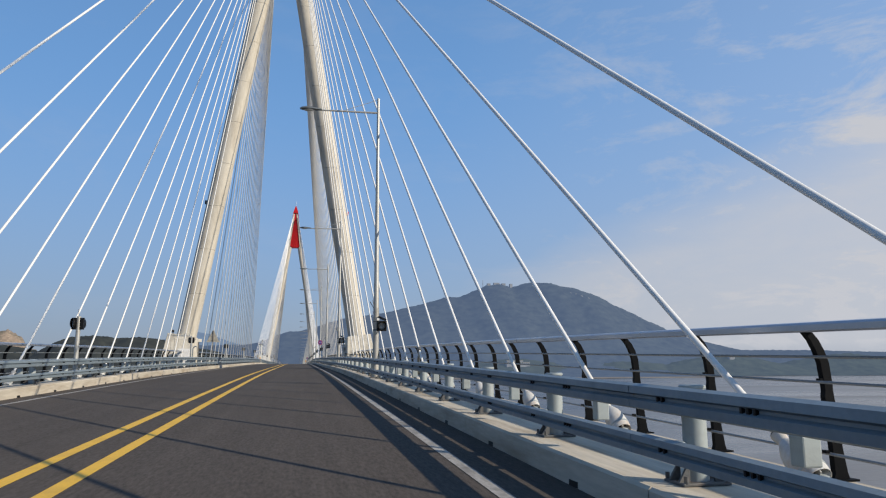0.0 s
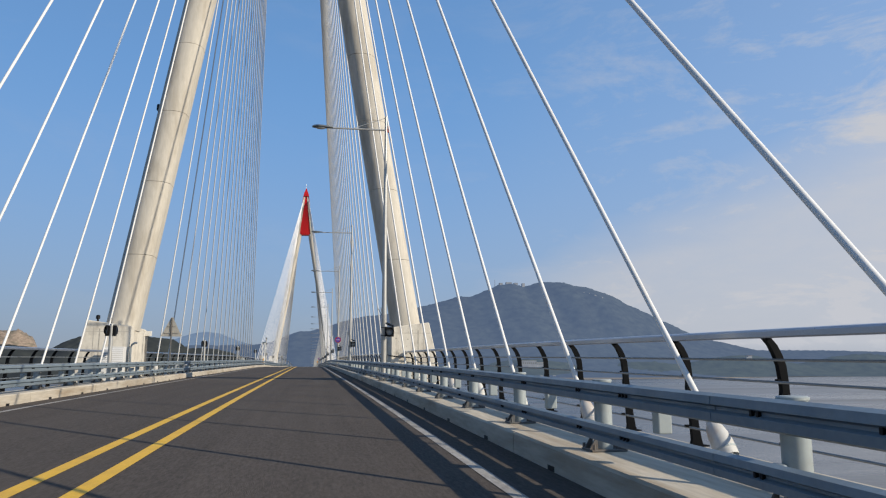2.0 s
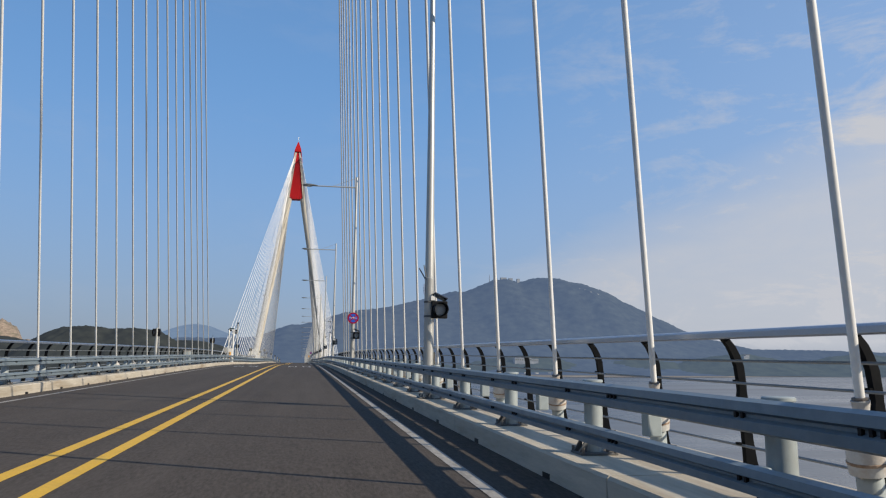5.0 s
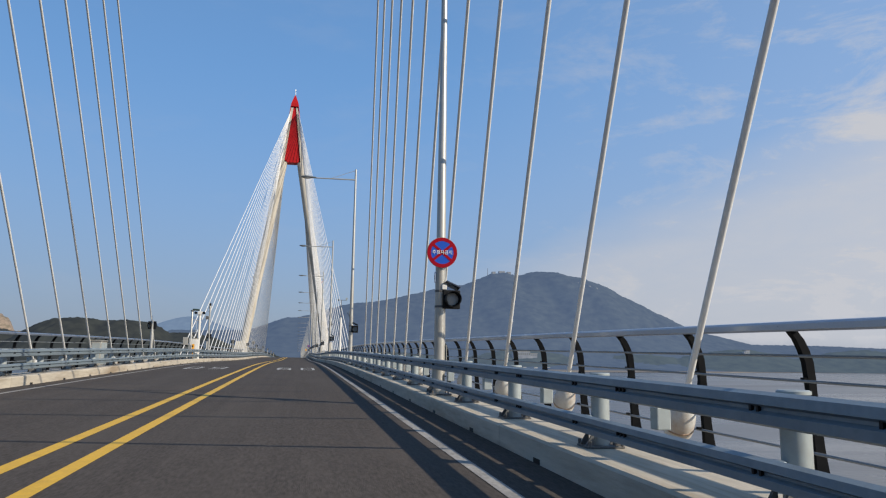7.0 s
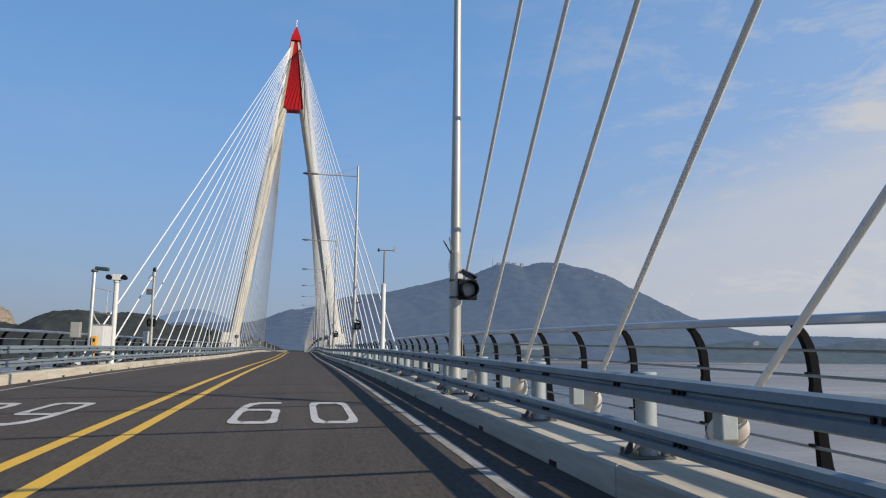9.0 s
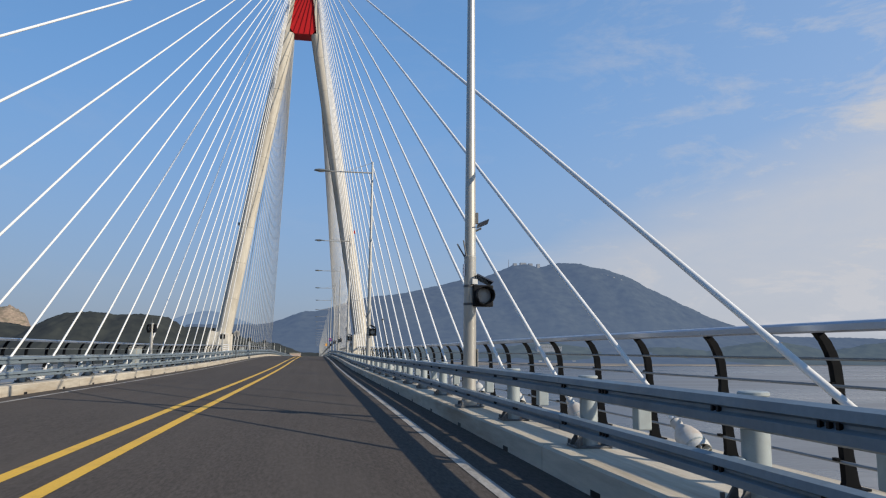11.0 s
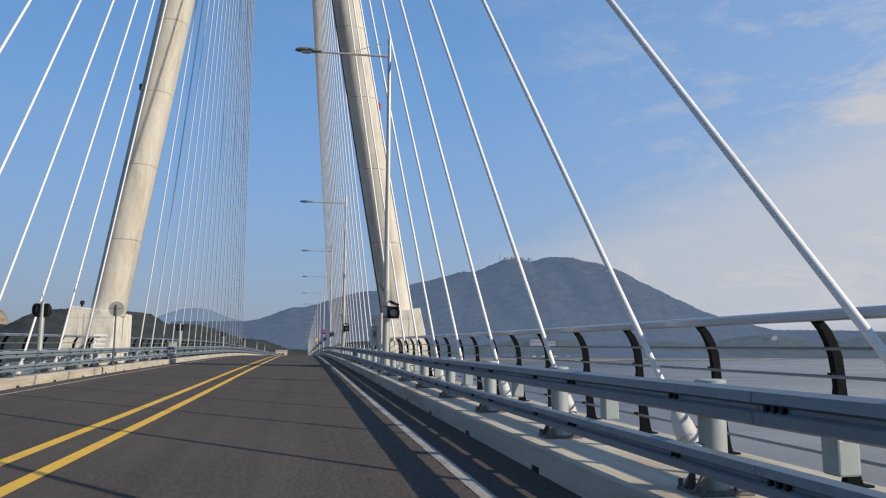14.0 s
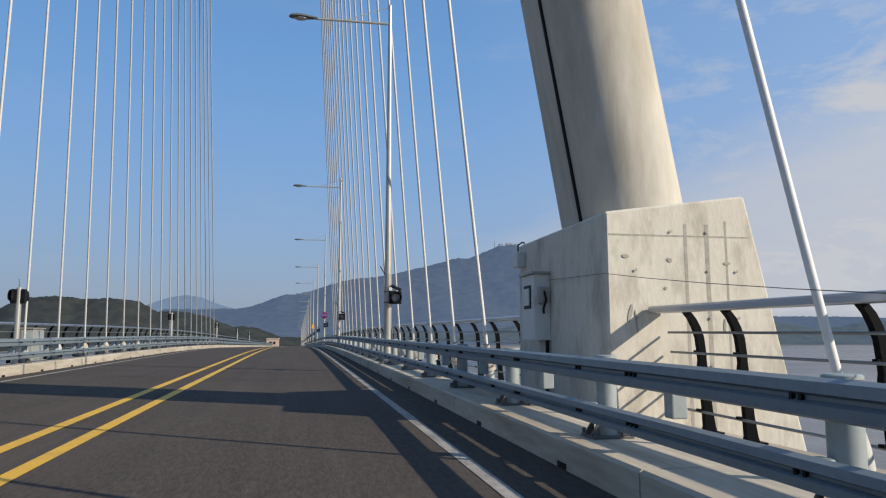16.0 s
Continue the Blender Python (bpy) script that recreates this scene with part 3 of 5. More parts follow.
    for z, hx, hy in ((46.3, 0.76, 0.88), (46.9, 0.66, 0.84), (48.7, 0.09, 0.12)):
        rings.append([(-hx, -hy, z), (hx, -hy, z), (hx, hy, z), (-hx, hy, z)])
    loft(bm, rings)
    part("hood", bm, RED, top, "red pointed hood")
    bm = bmesh.new()
    rod(bm, (0, 0, 48.5), (0, 0, 49.9), 0.03, 0.015, 6)
    rod(bm, (0, 0, 49.55), (0, 0, 49.8), 0.09, 0.06, 8)
    part("lightning_rod", bm, POLE, top)
    return top


for y in PYLONS:
    pylon(y)

# ---------------------------------------------------------------- stay cables
CABLES = 20


def anchor_height(k, highest, drop):
    """Height over the deck at which a cable meets the pylon head; k counts from the shortest."""
    return highest - drop * (1 - k / (CABLES - 1)) ** 1.6


def stay(side, y_cross, y_pylon, zt):
    """A cable from its boot on the walkway to the pylon head."""
    dz = deck(y_pylon)
    along = math.copysign(1.0, y_cross - y_pylon)
    top = Vector((side * (head_x(zt) + 0.28), y_pylon + along * 0.7, dz + zt))
    low = Vector(((6.70 if side > 0 else -6.60), y_cross, deck(y_cross) + 0.83))
    way = (top - low).normalized()
    foot = low - way * ((0.83 - 0.05) / way.z)
    cable = thing("stay_cable", "white sheathed stay cable rising from a flared white boot", "stay cable", foot, "stay cables")
    turn_ = way.to_track_quat("Z", "Y").to_matrix().to_4x4()
    bm = bmesh.new()
    length = (top - foot).length
    lengths = [0.35 + (length - 0.35) * i / 16 for i in range(17)]
    lathe(bm, [(0.037, v) for v in lengths], turn_, 12)
    part("sheath", bm, CABLE, cable, smooth=True)
    # a bell-shaped hood, open below, over the anchor
    f = (0.62 if y_cross > y_pylon else 0.40) + 0.0042 * abs(y_cross - y_pylon)
    up_by = 0.20 if y_cross > y_pylon else 0.0
    bm = bmesh.new()
    hood = [(0.195, 0.16), (0.205, 0.10), (0.215, 0.10), (0.225, 0.16), (0.228, 0.26), (0.215, 0.36), (0.18, 0.45), (0.125, 0.52), (0.085, 0.56), (0.070, 0.66), (0.040, 0.67)]
    shifted = turn_ @ Matrix.Translation((0, 0, up_by))
    lathe(bm, [(r if r < 0.075 else r * f, h) for r, h in hood], shifted, 20)
    boot = part("boot", bm, BOOT, cable, "bell-shaped white hood with rust stains", smooth=True)
    bm = bmesh.new()
    lathe(bm, [(0.05, 0.150), (0.19 * f, 0.152), (0.19 * f, 0.158), (0.05, 0.159)], shifted, 16)
    part("end_ring", bm, BLACK, cable, "dark open end of the hood")
    for i in range(6):
        bm = bmesh.new()
        box(bm, 0.055, 0.185 * f, -0.006, 0.006, 0.085, 0.150)
        bm.transform(shifted @ pose(0, 0, 0, 0, 0, 60 * i + 15))
        part("fin", bm, BOOT, boot)
    bm = bmesh.new()
    lathe(bm, [(0.216 * f, 0.175), (0.232 * f, 0.18), (0.234 * f, 0.20), (0.220 * f, 0.205)], shifted, 20)
    part("clamp", bm, RUST if y_cross > y_pylon else POST_STEEL, cable, "clamp band round the hood")
    bm = bmesh.new()
    lathe(bm, [(0.10, -0.10), (0.10, 0.06 + up_by), (0.06, 0.13 + up_by)], turn_, 12)
    part("anchor_pipe", bm, POST_STEEL, cable, smooth=True)
    bm = bmesh.new()
    lathe(bm, [(0.045, 0.64), (0.062, 0.645), (0.062, 0.68), (0.045, 0.685)], shifted, 12)
    part("collar", bm, FOOT_STEEL, cable)
    return cable


# pylon; then for the sea side and the land side: where the shortest cable meets the walkway, the pitch, the highest anchor and how far the lowest lies below it
FANS = [
    (PYLONS[0], (-1.25, -3.87, 45.9, 3.0), (-1.55, -3.80, 46.8, 3.0)),
    (PYLONS[0], (7.60, 3.742, 47.2, 1.5), (9.0, 3.735, 46.2, 5.0)),
    (PYLONS[1], (159.95, -3.645, 45.1, 3.6), (161.3, -3.683, 45.2, 7.0)),
    (PYLONS[1], (169.3, 3.66, 45.6, 5.0), (170.7, 3.72, 46.2, 3.0)),
]
for yp, *sides in FANS:
    for side, (start, pitch, highest, drop) in zip((1, -1), sides):
        for k in range(CABLES):
            stay(side, start + pitch * k + math.copysign(0.7 * math.exp(-k / 1.5), pitch), yp, anchor_height(k, highest, drop))

# ---------------------------------------------------------------- kerbs, guardrails and railings
RAIL_SECTIONS = [(-95.0, 1.22), (5.06, 162.71), (166.5, 400.0)]
LAND_SECTIONS = [(-95.0, 1.55), (5.45, 164.35), (168.25, 400.0)]


# first post, pitch, from and to
GUARD_POSTS = [(2.15, 3.11, -100.0, 3.5), (1.46, 2.945, 3.5, 400.0)]
# height of each beam's lower edge and how much taller it is than the plain section
BEAMS = [(0.785, 1.12), (0.425, 0.97)]


def guardrail_post():
    bm = bmesh.new()
    lathe(bm, [(0.090, 0.0), (0.090, 0.69), (0.100, 0.695), (0.100, 0.713), (0.088, 0.721)], Matrix.Identity(4), 18)
    return bm


def guardrails():
    pipe = guardrail_post()
    post_mesh = part("post", pipe, POST_STEEL, None, smooth=True).data
    bm = bmesh.new()
    box(bm, -0.19, 0.19, -0.15, 0.15, 0.0, 0.022, 0.004)
    for sx in (-1, 1):
        for y in (-0.07, 0.07):
            v = [bm.verts.new(p) for p in ((sx * 0.10, y - 0.012, 0.02), (sx * 0.19, y - 0.012, 0.02), (sx * 0.115, y - 0.012, 0.14), (sx * 0.10, y - 0.012, 0.14))]
            g = bm.faces.new(v)
            ext = bmesh.ops.extrude_face_region(bm, geom=[g])
            bmesh.ops.translate(bm, verts=[e for e in ext["geom"] if isinstance(e, bmesh.types.BMVert)], vec=(0, 0.024, 0))
    for sx in (-1, 1):
        for sy in (-1, 1):
            rod(bm, (sx * 0.165, sy * 0.14, 0.02), (sx * 0.165, sy * 0.14, 0.07), 0.016, sides=6)
    plate_mesh = part("base_plate", bm, FOOT_STEEL).data
    bm = bmesh.new()
    box(bm, -0.045, 0.06, -0.06, 0.06, -0.07, 0.07, 0.02)
    block_mesh = part("spacer_block", bm, GALV).data
    bm = bmesh.new()
    box(bm, 0.00, 0.13, -0.065, 0.065, 0.28, 0.47, 0.012)
    hanger_mesh = part("hanger_block", bm, POST_STEEL).data
    for ob in [o for o in scene.objects if o.data in (post_mesh, plate_mesh, block_mesh, hanger_mesh)]:
        bpy.data.objects.remove(ob)
    for side in (-1, 1):
        rail = thing("guardrail", "blue-grey double-beam steel guardrail on pale round posts", "guardrail", (side * 5.2, 0, 0), "guardrails")
        spots = []
        for first, pitch, ya, yb in GUARD_POSTS:
            y = first + pitch * math.ceil((ya - first) / pitch)
            while y < yb:
                spots.append((y, pitch))
                y += pitch
        for y, pitch in spots:
            for name, me, at in (("post", post_mesh, (0.13, y, deck(y) + 0.26)), ("base_plate", plate_mesh, (0.13, y, deck(y) + 0.26))):
                o = new(name, me)
                o.parent, o.location = rail, (side * at[0], at[1], at[2])
            for z in (0.50, 0.88):
                o = new("spacer_block", block_mesh)
                o.parent, o.location = rail, (side * -0.03, y, deck(y) + z)
            o = new("hanger_block", hanger_mesh)
            o.parent, o.location = rail, (side * 0.16, y + 0.64 * pitch, deck(y + 0.64 * pitch) + 0.26)
        bm = bmesh.new()
        for y, pitch in spots:
            for z0, tall in BEAMS:
                for dy, n_ in ((-0.035, 2), (0.64 * pitch - 0.07, 3)):
                    for i in range(n_):
                        yy = y + dy + 0.07 * i
                        zz = deck(yy) + z0 + 0.079 * tall
                        box(bm, side * -0.135 - 0.012, side * -0.135 + 0.012, yy - 0.012, yy + 0.012, zz - 0.018, zz + 0.018)
        tagged(part("bolts", bm, BLACK, rail), kind="stuff")
        # beams: folded sheet with a groove along the middle, lapped every 6.2 m
        for z0, tall in BEAMS:
            prof = [(-0.110, -0.012), (-0.160, 0.004), (-0.164, 0.054), (-0.122, 0.070), (-0.122, 0.088), (-0.164, 0.104), (-0.160, 0.154), (-0.110, 0.170), (-0.108, 0.164), (-0.152, 0.149), (-0.156, 0.108), (-0.114, 0.092), (-0.114, 0.066), (-0.156, 0.050), (-0.152, 0.009), (-0.108, -0.006)]
            y = -100.0
            n = 0
            while y < Y1 + 26:
                bm = bmesh.new()
                off = 0.004 * (n % 2)
                sweep(bm, [(side * (px - off), z0 + pz * tall) for px, pz in prof], steps(y, y + 6.34, 3.2))
                part("beam", bm, GALV, rail)
                y += 6.22
                n += 1


guardrails()


def kerbs():
    for side in (-1, 1):
        kerb = thing("kerb", "stained pale concrete kerb carrying the guardrail", "kerb", (0, 0, 0), kind="structure")
        y, n = -105.0, 0
        while y < Y1 + 40:
            bm = bmesh.new()
            sweep(bm, [(side * 4.90, -0.01), (side * 4.90, 0.235), (side * 4.925, 0.26), (side * 5.72, 0.26), (side * 5.74, 0.24), (side * 5.74, 0.0)], steps(y, y + 5.98, 3.0))
            part("kerb_block", bm, KERB, kerb)
            for dy in (1.5, 4.5):
                bm = bmesh.new()
                box(bm, side * 4.903 - 0.006, side * 4.903 + 0.006, y + dy - 0.11, y + dy + 0.11, deck(y + dy), deck(y + dy) + 0.055)
                part("drain_slot", bm, BLACK, kerb)
            y += 6.0
            n += 1


kerbs()


# first post, pitch, from and to
RAIL_POSTS = [(1.91, 2.06, -95.0, 1.0), (0.92, 1.96, 5.0, 82.0), (0.31, 1.94, 82.0, 400.0)]


def railing_post_mesh(side):
    """A dark plate post, bowed out at mid height and curling in under the handrail."""
    bm = bmesh.new()
    rows = [(0.0, 0.12, 0.18), (0.08, 0.12, 0.13), (0.30, 0.10, 0.105), (0.60, 0.08, 0.10), (0.78, 0.06, 0.098), (0.84, 0.062, 0.082), (0.90, 0.06, 0.086), (1.10, 0.04, 0.09), (1.22, 0.0, 0.09), (1.32, -0.05, 0.088), (1.415, -0.13, 0.085)]
    rings = []
    for z, x, w in rows:
        rings.append([(side * (x - w / 2), -0.035, z), (side * (x + w / 2), -0.035, z), (side * (x + w / 2), 0.035, z), (side * (x - w / 2), 0.035, z)])
    loft(bm, rings)
    box(bm, -0.0 + side * 0.13 - 0.13, side * 0.13 + 0.13, -0.09, 0.09, 0.0, 0.02)
    for z in (0.27, 0.50, 0.71, 0.94, 1.18):
        box(bm, side * -0.005 - 0.02, side * -0.005 + 0.02, -0.03, 0.03, z - 0.014, z + 0.014)
    bmesh.ops.recalc_face_normals(bm, faces=bm.faces[:])
    return bm


def railings():
    for side in (-1, 1):
        keep_ = part("post", railing_post_mesh(side), RAIL_DARK)
        mesh_ = keep_.data
        bpy.data.objects.remove(keep_)
        for ya, yb in (RAIL_SECTIONS if side > 0 else LAND_SECTIONS):
            rail = thing("railing", "bridge railing with a pale metal handrail on curved dark posts", "railing", (side * (7.34 if side > 0 and yb < 2 else 7.18), ya, 0), "railings")
            for first, pitch, ya_, yb_ in RAIL_POSTS:
                y = first + pitch * math.ceil((max(ya, ya_) + 0.1 - first) / pitch)
                while y < min(yb, yb_) - (1.5 if yb < 2 else 0.0):
                    o = new("post", mesh_)
                    o.parent, o.location = rail, (0, y - ya, deck(y) + 0.02)
                    y += pitch
            for y in (ya + 0.58, yb - 0.58):
                o = new("post", mesh_)
                o.parent, o.location = rail, (0, y - ya, deck(y) + 0.02)
            lift = lambda yy, a=ya: deck(yy + a)
            ys = steps(0.0, yb - ya, 4.0)
            bm = bmesh.new()
            sweep(bm, [(side * x, z) for x, z in ((-0.30, 1.425), (-0.302, 1.478), (-0.285, 1.498), (-0.22, 1.508), (-0.08, 1.498), (-0.045, 1.475), (-0.045, 1.435), (-0.10, 1.415), (-0.28, 1.415))], ys, lift=lift)
            part("handrail", bm, RAIL_TOP, rail, "pale aluminium handrail", smooth=True)
            for z, x in ((0.27, 0.02), (0.50, 0.0), (0.71, 0.0), (0.94, -0.02), (1.18, -0.05)):
                bm = bmesh.new()
                sweep(bm, [(side * (x + 0.016 * math.cos(a)), z + 0.016 * math.sin(a)) for a in (0, 1.05, 2.09, 3.14, 4.19, 5.24)], [0.02] + ys[1:-1] + [yb - ya - 0.02], lift=lift)
                part("rod", bm, RAIL_ROD, rail)


railings()

# ---------------------------------------------------------------- lamp posts and signals
LAMP_X = 5.215
LAMP_YS = [-60.4, -34.15, -6.6, 19.4, 44.7, 70.85, 98.2, 123.85, 149.75, 175.9] + [202.0 + 26.2 * i for i in range(18)]


def signal_head(parent, m, solar=True):
    """A square black housing with a round lens under a deep visor, facing -y of m."""
    bm = bmesh.new()
    box(bm, -0.18, 0.18, -0.02, 0.13, -0.19, 0.19, 0.015)
    bm.transform(m)
    housing = part("housing", bm, BLACK, parent, "square black signal housing")
    bm = bmesh.new()
    sides = 20
    rings = []
    for r, yy in ((0.155, -0.02), (0.162, -0.25), (0.150, -0.25), (0.143, -0.02)):
        ring = []
        for i in range(sides):
            a = 2 * math.pi * i / sides
            cut = 0.10 if math.sin(a) < -0.75 and yy < -0.1 else 0.0
            ring.append(bm.verts.new(m @ Vector((r * math.cos(a), yy + cut, r * math.sin(a)))))
        rings.append(ring)
    for a, b in zip(rings, rings[1:] + rings[:1]):
        for i in range(sides):
            bm.faces.new((a[i], a[(i + 1) % sides], b[(i + 1) % sides], b[i]))
    part("visor", bm, BLACK, housing, smooth=True)
    bm = bmesh.new()
    lathe(bm, [(0.14, 0.0), (0.125, 0.02), (0.08, 0.035), (0.02, 0.04)], m @ pose(0, -0.03, 0, 90, 0, 0), 18)
    part("lens", bm, LENS, housing, "unlit grey round lens", smooth=True)
    if solar:
        bm = bmesh.new()
        box(bm, -0.16, 0.16, -0.11, 0.11, -0.012, 0.012)
        bm.transform(m @ pose(0.02, 0.06, 0.29, -14, 24, 0))
        part("solar_panel", bm, PANEL, parent, "small tilted solar panel")
        bm = bmesh.new()
        box(bm, -0.20, -0.10, 0.00, 0.10, 0.20, 0.30, 0.01)
        rod(bm, (-0.11, 0.05, 0.30), (-0.12, 0.05, 0.42), 0.008, 0.004, 6)
        bm.transform(m)
        part("control_box", bm, GREY_BOX, parent)
    return housing


def lamp_post(y, signal=True):
    z0 = deck(y) + 0.26
    lamp = thing("street_lamp", "tall steel street lamp with one long arm and black signal" if signal else "tall brushed steel street lamp with one long arm", "street lamp", (LAMP_X, y, z0), "street lamps")
    bm = bmesh.new()
    box(bm, -0.22, 0.22, -0.22, 0.22, 0.0, 0.03, 0.006)
    for sx in (-1, 1):
        for sy in (-1, 1):
            rod(bm, (sx * 0.16, sy * 0.16, 0.02), (sx * 0.16, sy * 0.16, 0.09), 0.018, sides=6)
    part("base_plate", bm, FOOT_STEEL, lamp)
    bm = bmesh.new()
    lathe(bm, [(0.135, 0.03), (0.135, 0.10), (0.119, 0.12), (0.108, 2.6), (0.110, 2.61), (0.110, 2.64), (0.102, 2.65), (0.080, 6.0), (0.062, 9.2), (0.054, 10.99), (0.03, 11.02)], Matrix.Identity(4), 16)
    part("shaft", bm, POLE, lamp, smooth=True)
    bm = bmesh.new()
    rod(bm, (-0.02, 0, 10.40), (-2.35, 0, 10.38), 0.042, 0.032, 8)
    part("arm", bm, POLE, lamp, smooth=True)
    bm = bmesh.new()
    rod(bm, (-0.03, 0, 10.94), (-1.35, 0, 10.42), 0.012, sides=6)
    part("tie_rod", bm, POLE, lamp)
    # lamp head: a flat teardrop, domed above, with the glass below
    bm = bmesh.new()
    n = 14
    rows = [(-2.22, 0.06, 0.05), (-2.42, 0.10, 0.075), (-2.62, 0.155, 0.10), (-2.82, 0.165, 0.105), (-2.98, 0.12, 0.085), (-3.07, 0.05, 0.04)]
    rings = []
    for x, w, h in rows:
        rings.append([(x, w * math.cos(2 * math.pi * i / n), 10.39 + (h if math.sin(2 * math.pi * i / n) > 0 else h * 0.35) * math.sin(2 * math.pi * i / n)) for i in range(n)])
    loft(bm, rings)
    bmesh.ops.recalc_face_normals(bm, faces=bm.faces[:])
    head = part("lamp_head", bm, LAMP_GREY, lamp, "teardrop grey lamp head", smooth=True)
    bm = bmesh.new()
    lathe(bm, [(0.02, -0.03), (0.10, -0.02), (0.125, 0.0), (0.125, 0.01)], Matrix.Translation((-2.72, 0, 10.345)) @ Matrix.Diagonal((1.6, 1, 1, 1)), 16)
    part("glass", bm, LENS, head, smooth=True)
    if signal:
        for z in (1.76, 2.08):
            bm = bmesh.new()
            lathe(bm, [(0.108, 0), (0.118, 0.005), (0.118, 0.045), (0.108, 0.05)], Matrix.Translation((0, 0, z)), 16)
            box(bm, 0.05, 0.30, -0.11, -0.07, z, z + 0.04)
            part("bracket", bm, FOOT_STEEL, lamp)
        signal_head(lamp, Matrix.Translation((0.21, -0.14, 1.93)))
        for tip, base in (((-0.24, -0.02, 2.86), (-0.085, -0.02, 2.60)), ((-0.14, -0.08, 2.92), (-0.075, -0.06, 2.60))):
            bm = bmesh.new()
            rod(bm, base, tip, 0.014, sides=6)
            part("antenna_stub", bm, FOOT_STEEL, lamp)
        bm = bmesh.new()
        box(bm, -0.128, -0.100, -0.05, 0.02, 2.28, 2.50, 0.004)
        plate = part("marker_plate", bm, PLATE, lamp, "small pale blue plate with dark bars")
        for z in (2.345, 2.40):
            bm = bmesh.new()
            box(bm, -0.132, -0.128, -0.035, 0.005, z, z + 0.03)
            part("bar", bm, BLACK, plate)
        bm = bmesh.new()
        box(bm, 0.125, 0.137, -0.075, 0.075, 0.55, 1.0, 0.003)
        box(bm, 0.09, 0.127, -0.02, 0.02, 0.72, 0.80)
        part("cover_plate", bm, SIGN_BACK, lamp)
    return lamp


first_lamp = lamp_post(LAMP_YS[0])
for y in LAMP_YS[1:]:
    copy_thing(first_lamp, Matrix.Translation((LAMP_X, y, deck(y) + 0.26)))


def extra_panel(y):
    """A second small solar panel high on one lamp post."""
    ob = thing("solar_sensor", "small dark solar sensor clamped high on a lamp post", "sensor", (LAMP_X, y, deck(y) + 0.26))
    bm = bmesh.new()
    box(bm, 0.0, 0.22, -0.12, 0.10, 0.0, 0.02)
    bm.transform(pose(0.12, -0.05, 3.18, -12, -24, 0))
    part("panel", bm, PANEL, ob)
    bm = bmesh.new()
    rod(bm, (0.08, 0, 3.10), (0.20, -0.02, 3.16), 0.018, sides=6)
    box(bm, 0.085, 0.14, -0.05, 0.03, 3.24, 3.44, 0.005)
    part("bracket", bm, FOOT_STEEL, ob)
    return ob


extra_panel(98.2)


def disc(bm, r0, r1, y, thick, m, sides=40, a0=0.0, a1=2 * math.pi):
    """A flat ring or disc facing -y."""
    n = max(2, int(sides * (a1 - a0) / (2 * math.pi)))
    whole = abs(a1 - a0 - 2 * math.pi) < 1e-6
    pts = [a0 + (a1 - a0) * i / n for i in range(n if whole else n + 1)]
    rows = [[bm.verts.new(m @ Vector((r * math.cos(a), yy, r * math.sin(a)))) for a in pts] for r, yy in ((max(r0, 0.001), y), (r1, y), (r1, y + thick), (max(r0, 0.001), y + thick))]
    for a, b in zip(rows, rows[1:] + rows[:1]):
        for i in range(len(pts) if whole else len(pts) - 1):
            bm.faces.new((a[i], a[(i + 1) % len(pts)], b[(i + 1) % len(pts)], b[i]))
    return bm


def lettering(parent, text, size, m, mat):
    cu = bpy.data.curves.new("lettering", "FONT")
    cu.body, cu.size, cu.align_x, cu.align_y, cu.extrude = text, size, "CENTER", "CENTER", 0.002
    ob = new("lettering", cu)
    ob.data.materials.append(mat)
    ob.parent = parent
    ob.matrix_local = m
    return ob


def no_stopping_sign(y):
    sign = thing("no_stopping_sign", "round blue sign with a red rim and red cross, white lettering", "road sign", (5.21, y - 0.17, deck(y) + 3.15), "no stopping signs")
    one = Matrix.Scale(1.06, 4)
    bm = bmesh.new()
    disc(bm, 0.0, 0.30, 0.0, 0.012, one)
    part("plate", bm, SIGN_BACK, sign)
    bm = bmesh.new()
    disc(bm, 0.0, 0.235, -0.005, 0.004, one)
    part("blue_face", bm, SIGN_BLUE, sign)
    bm = bmesh.new()
    disc(bm, 0.225, 0.296, -0.007, 0.006, one)
    part("rim", bm, SIGN_RED, sign, "red rim")
    for turn_ in (40, -40):
        bm = bmesh.new()
        box(bm, -0.235, 0.235, -0.010, -0.006, -0.026, 0.026)
        bm.transform(one @ pose(0, 0, 0, 0, turn_, 0))
        part("cross_bar", bm, SIGN_RED, sign)
    lettering(sign, "\uc8fc\uc815\ucc28\uae08\uc9c0", 0.093, pose(0, -0.014, 0, 90, 0, 0), SIGN_WHITE)
    bm = bmesh.new()
    box(bm, -0.06, 0.06, 0.012, 0.09, -0.04, 0.04)
    part("bracket", bm, FOOT_STEEL, sign)
    return sign


no_stopping_sign(44.7)
no_stopping_sign(228.2)

bm = bmesh.new()
box(bm, 5.0, 5.4, 280.3, 280.4, deck(280) + 3.0, deck(280) + 3.7, 0.01)
tagged(part("orange_sign", bm, ORANGE), "small orange board on a lamp post", "sign")


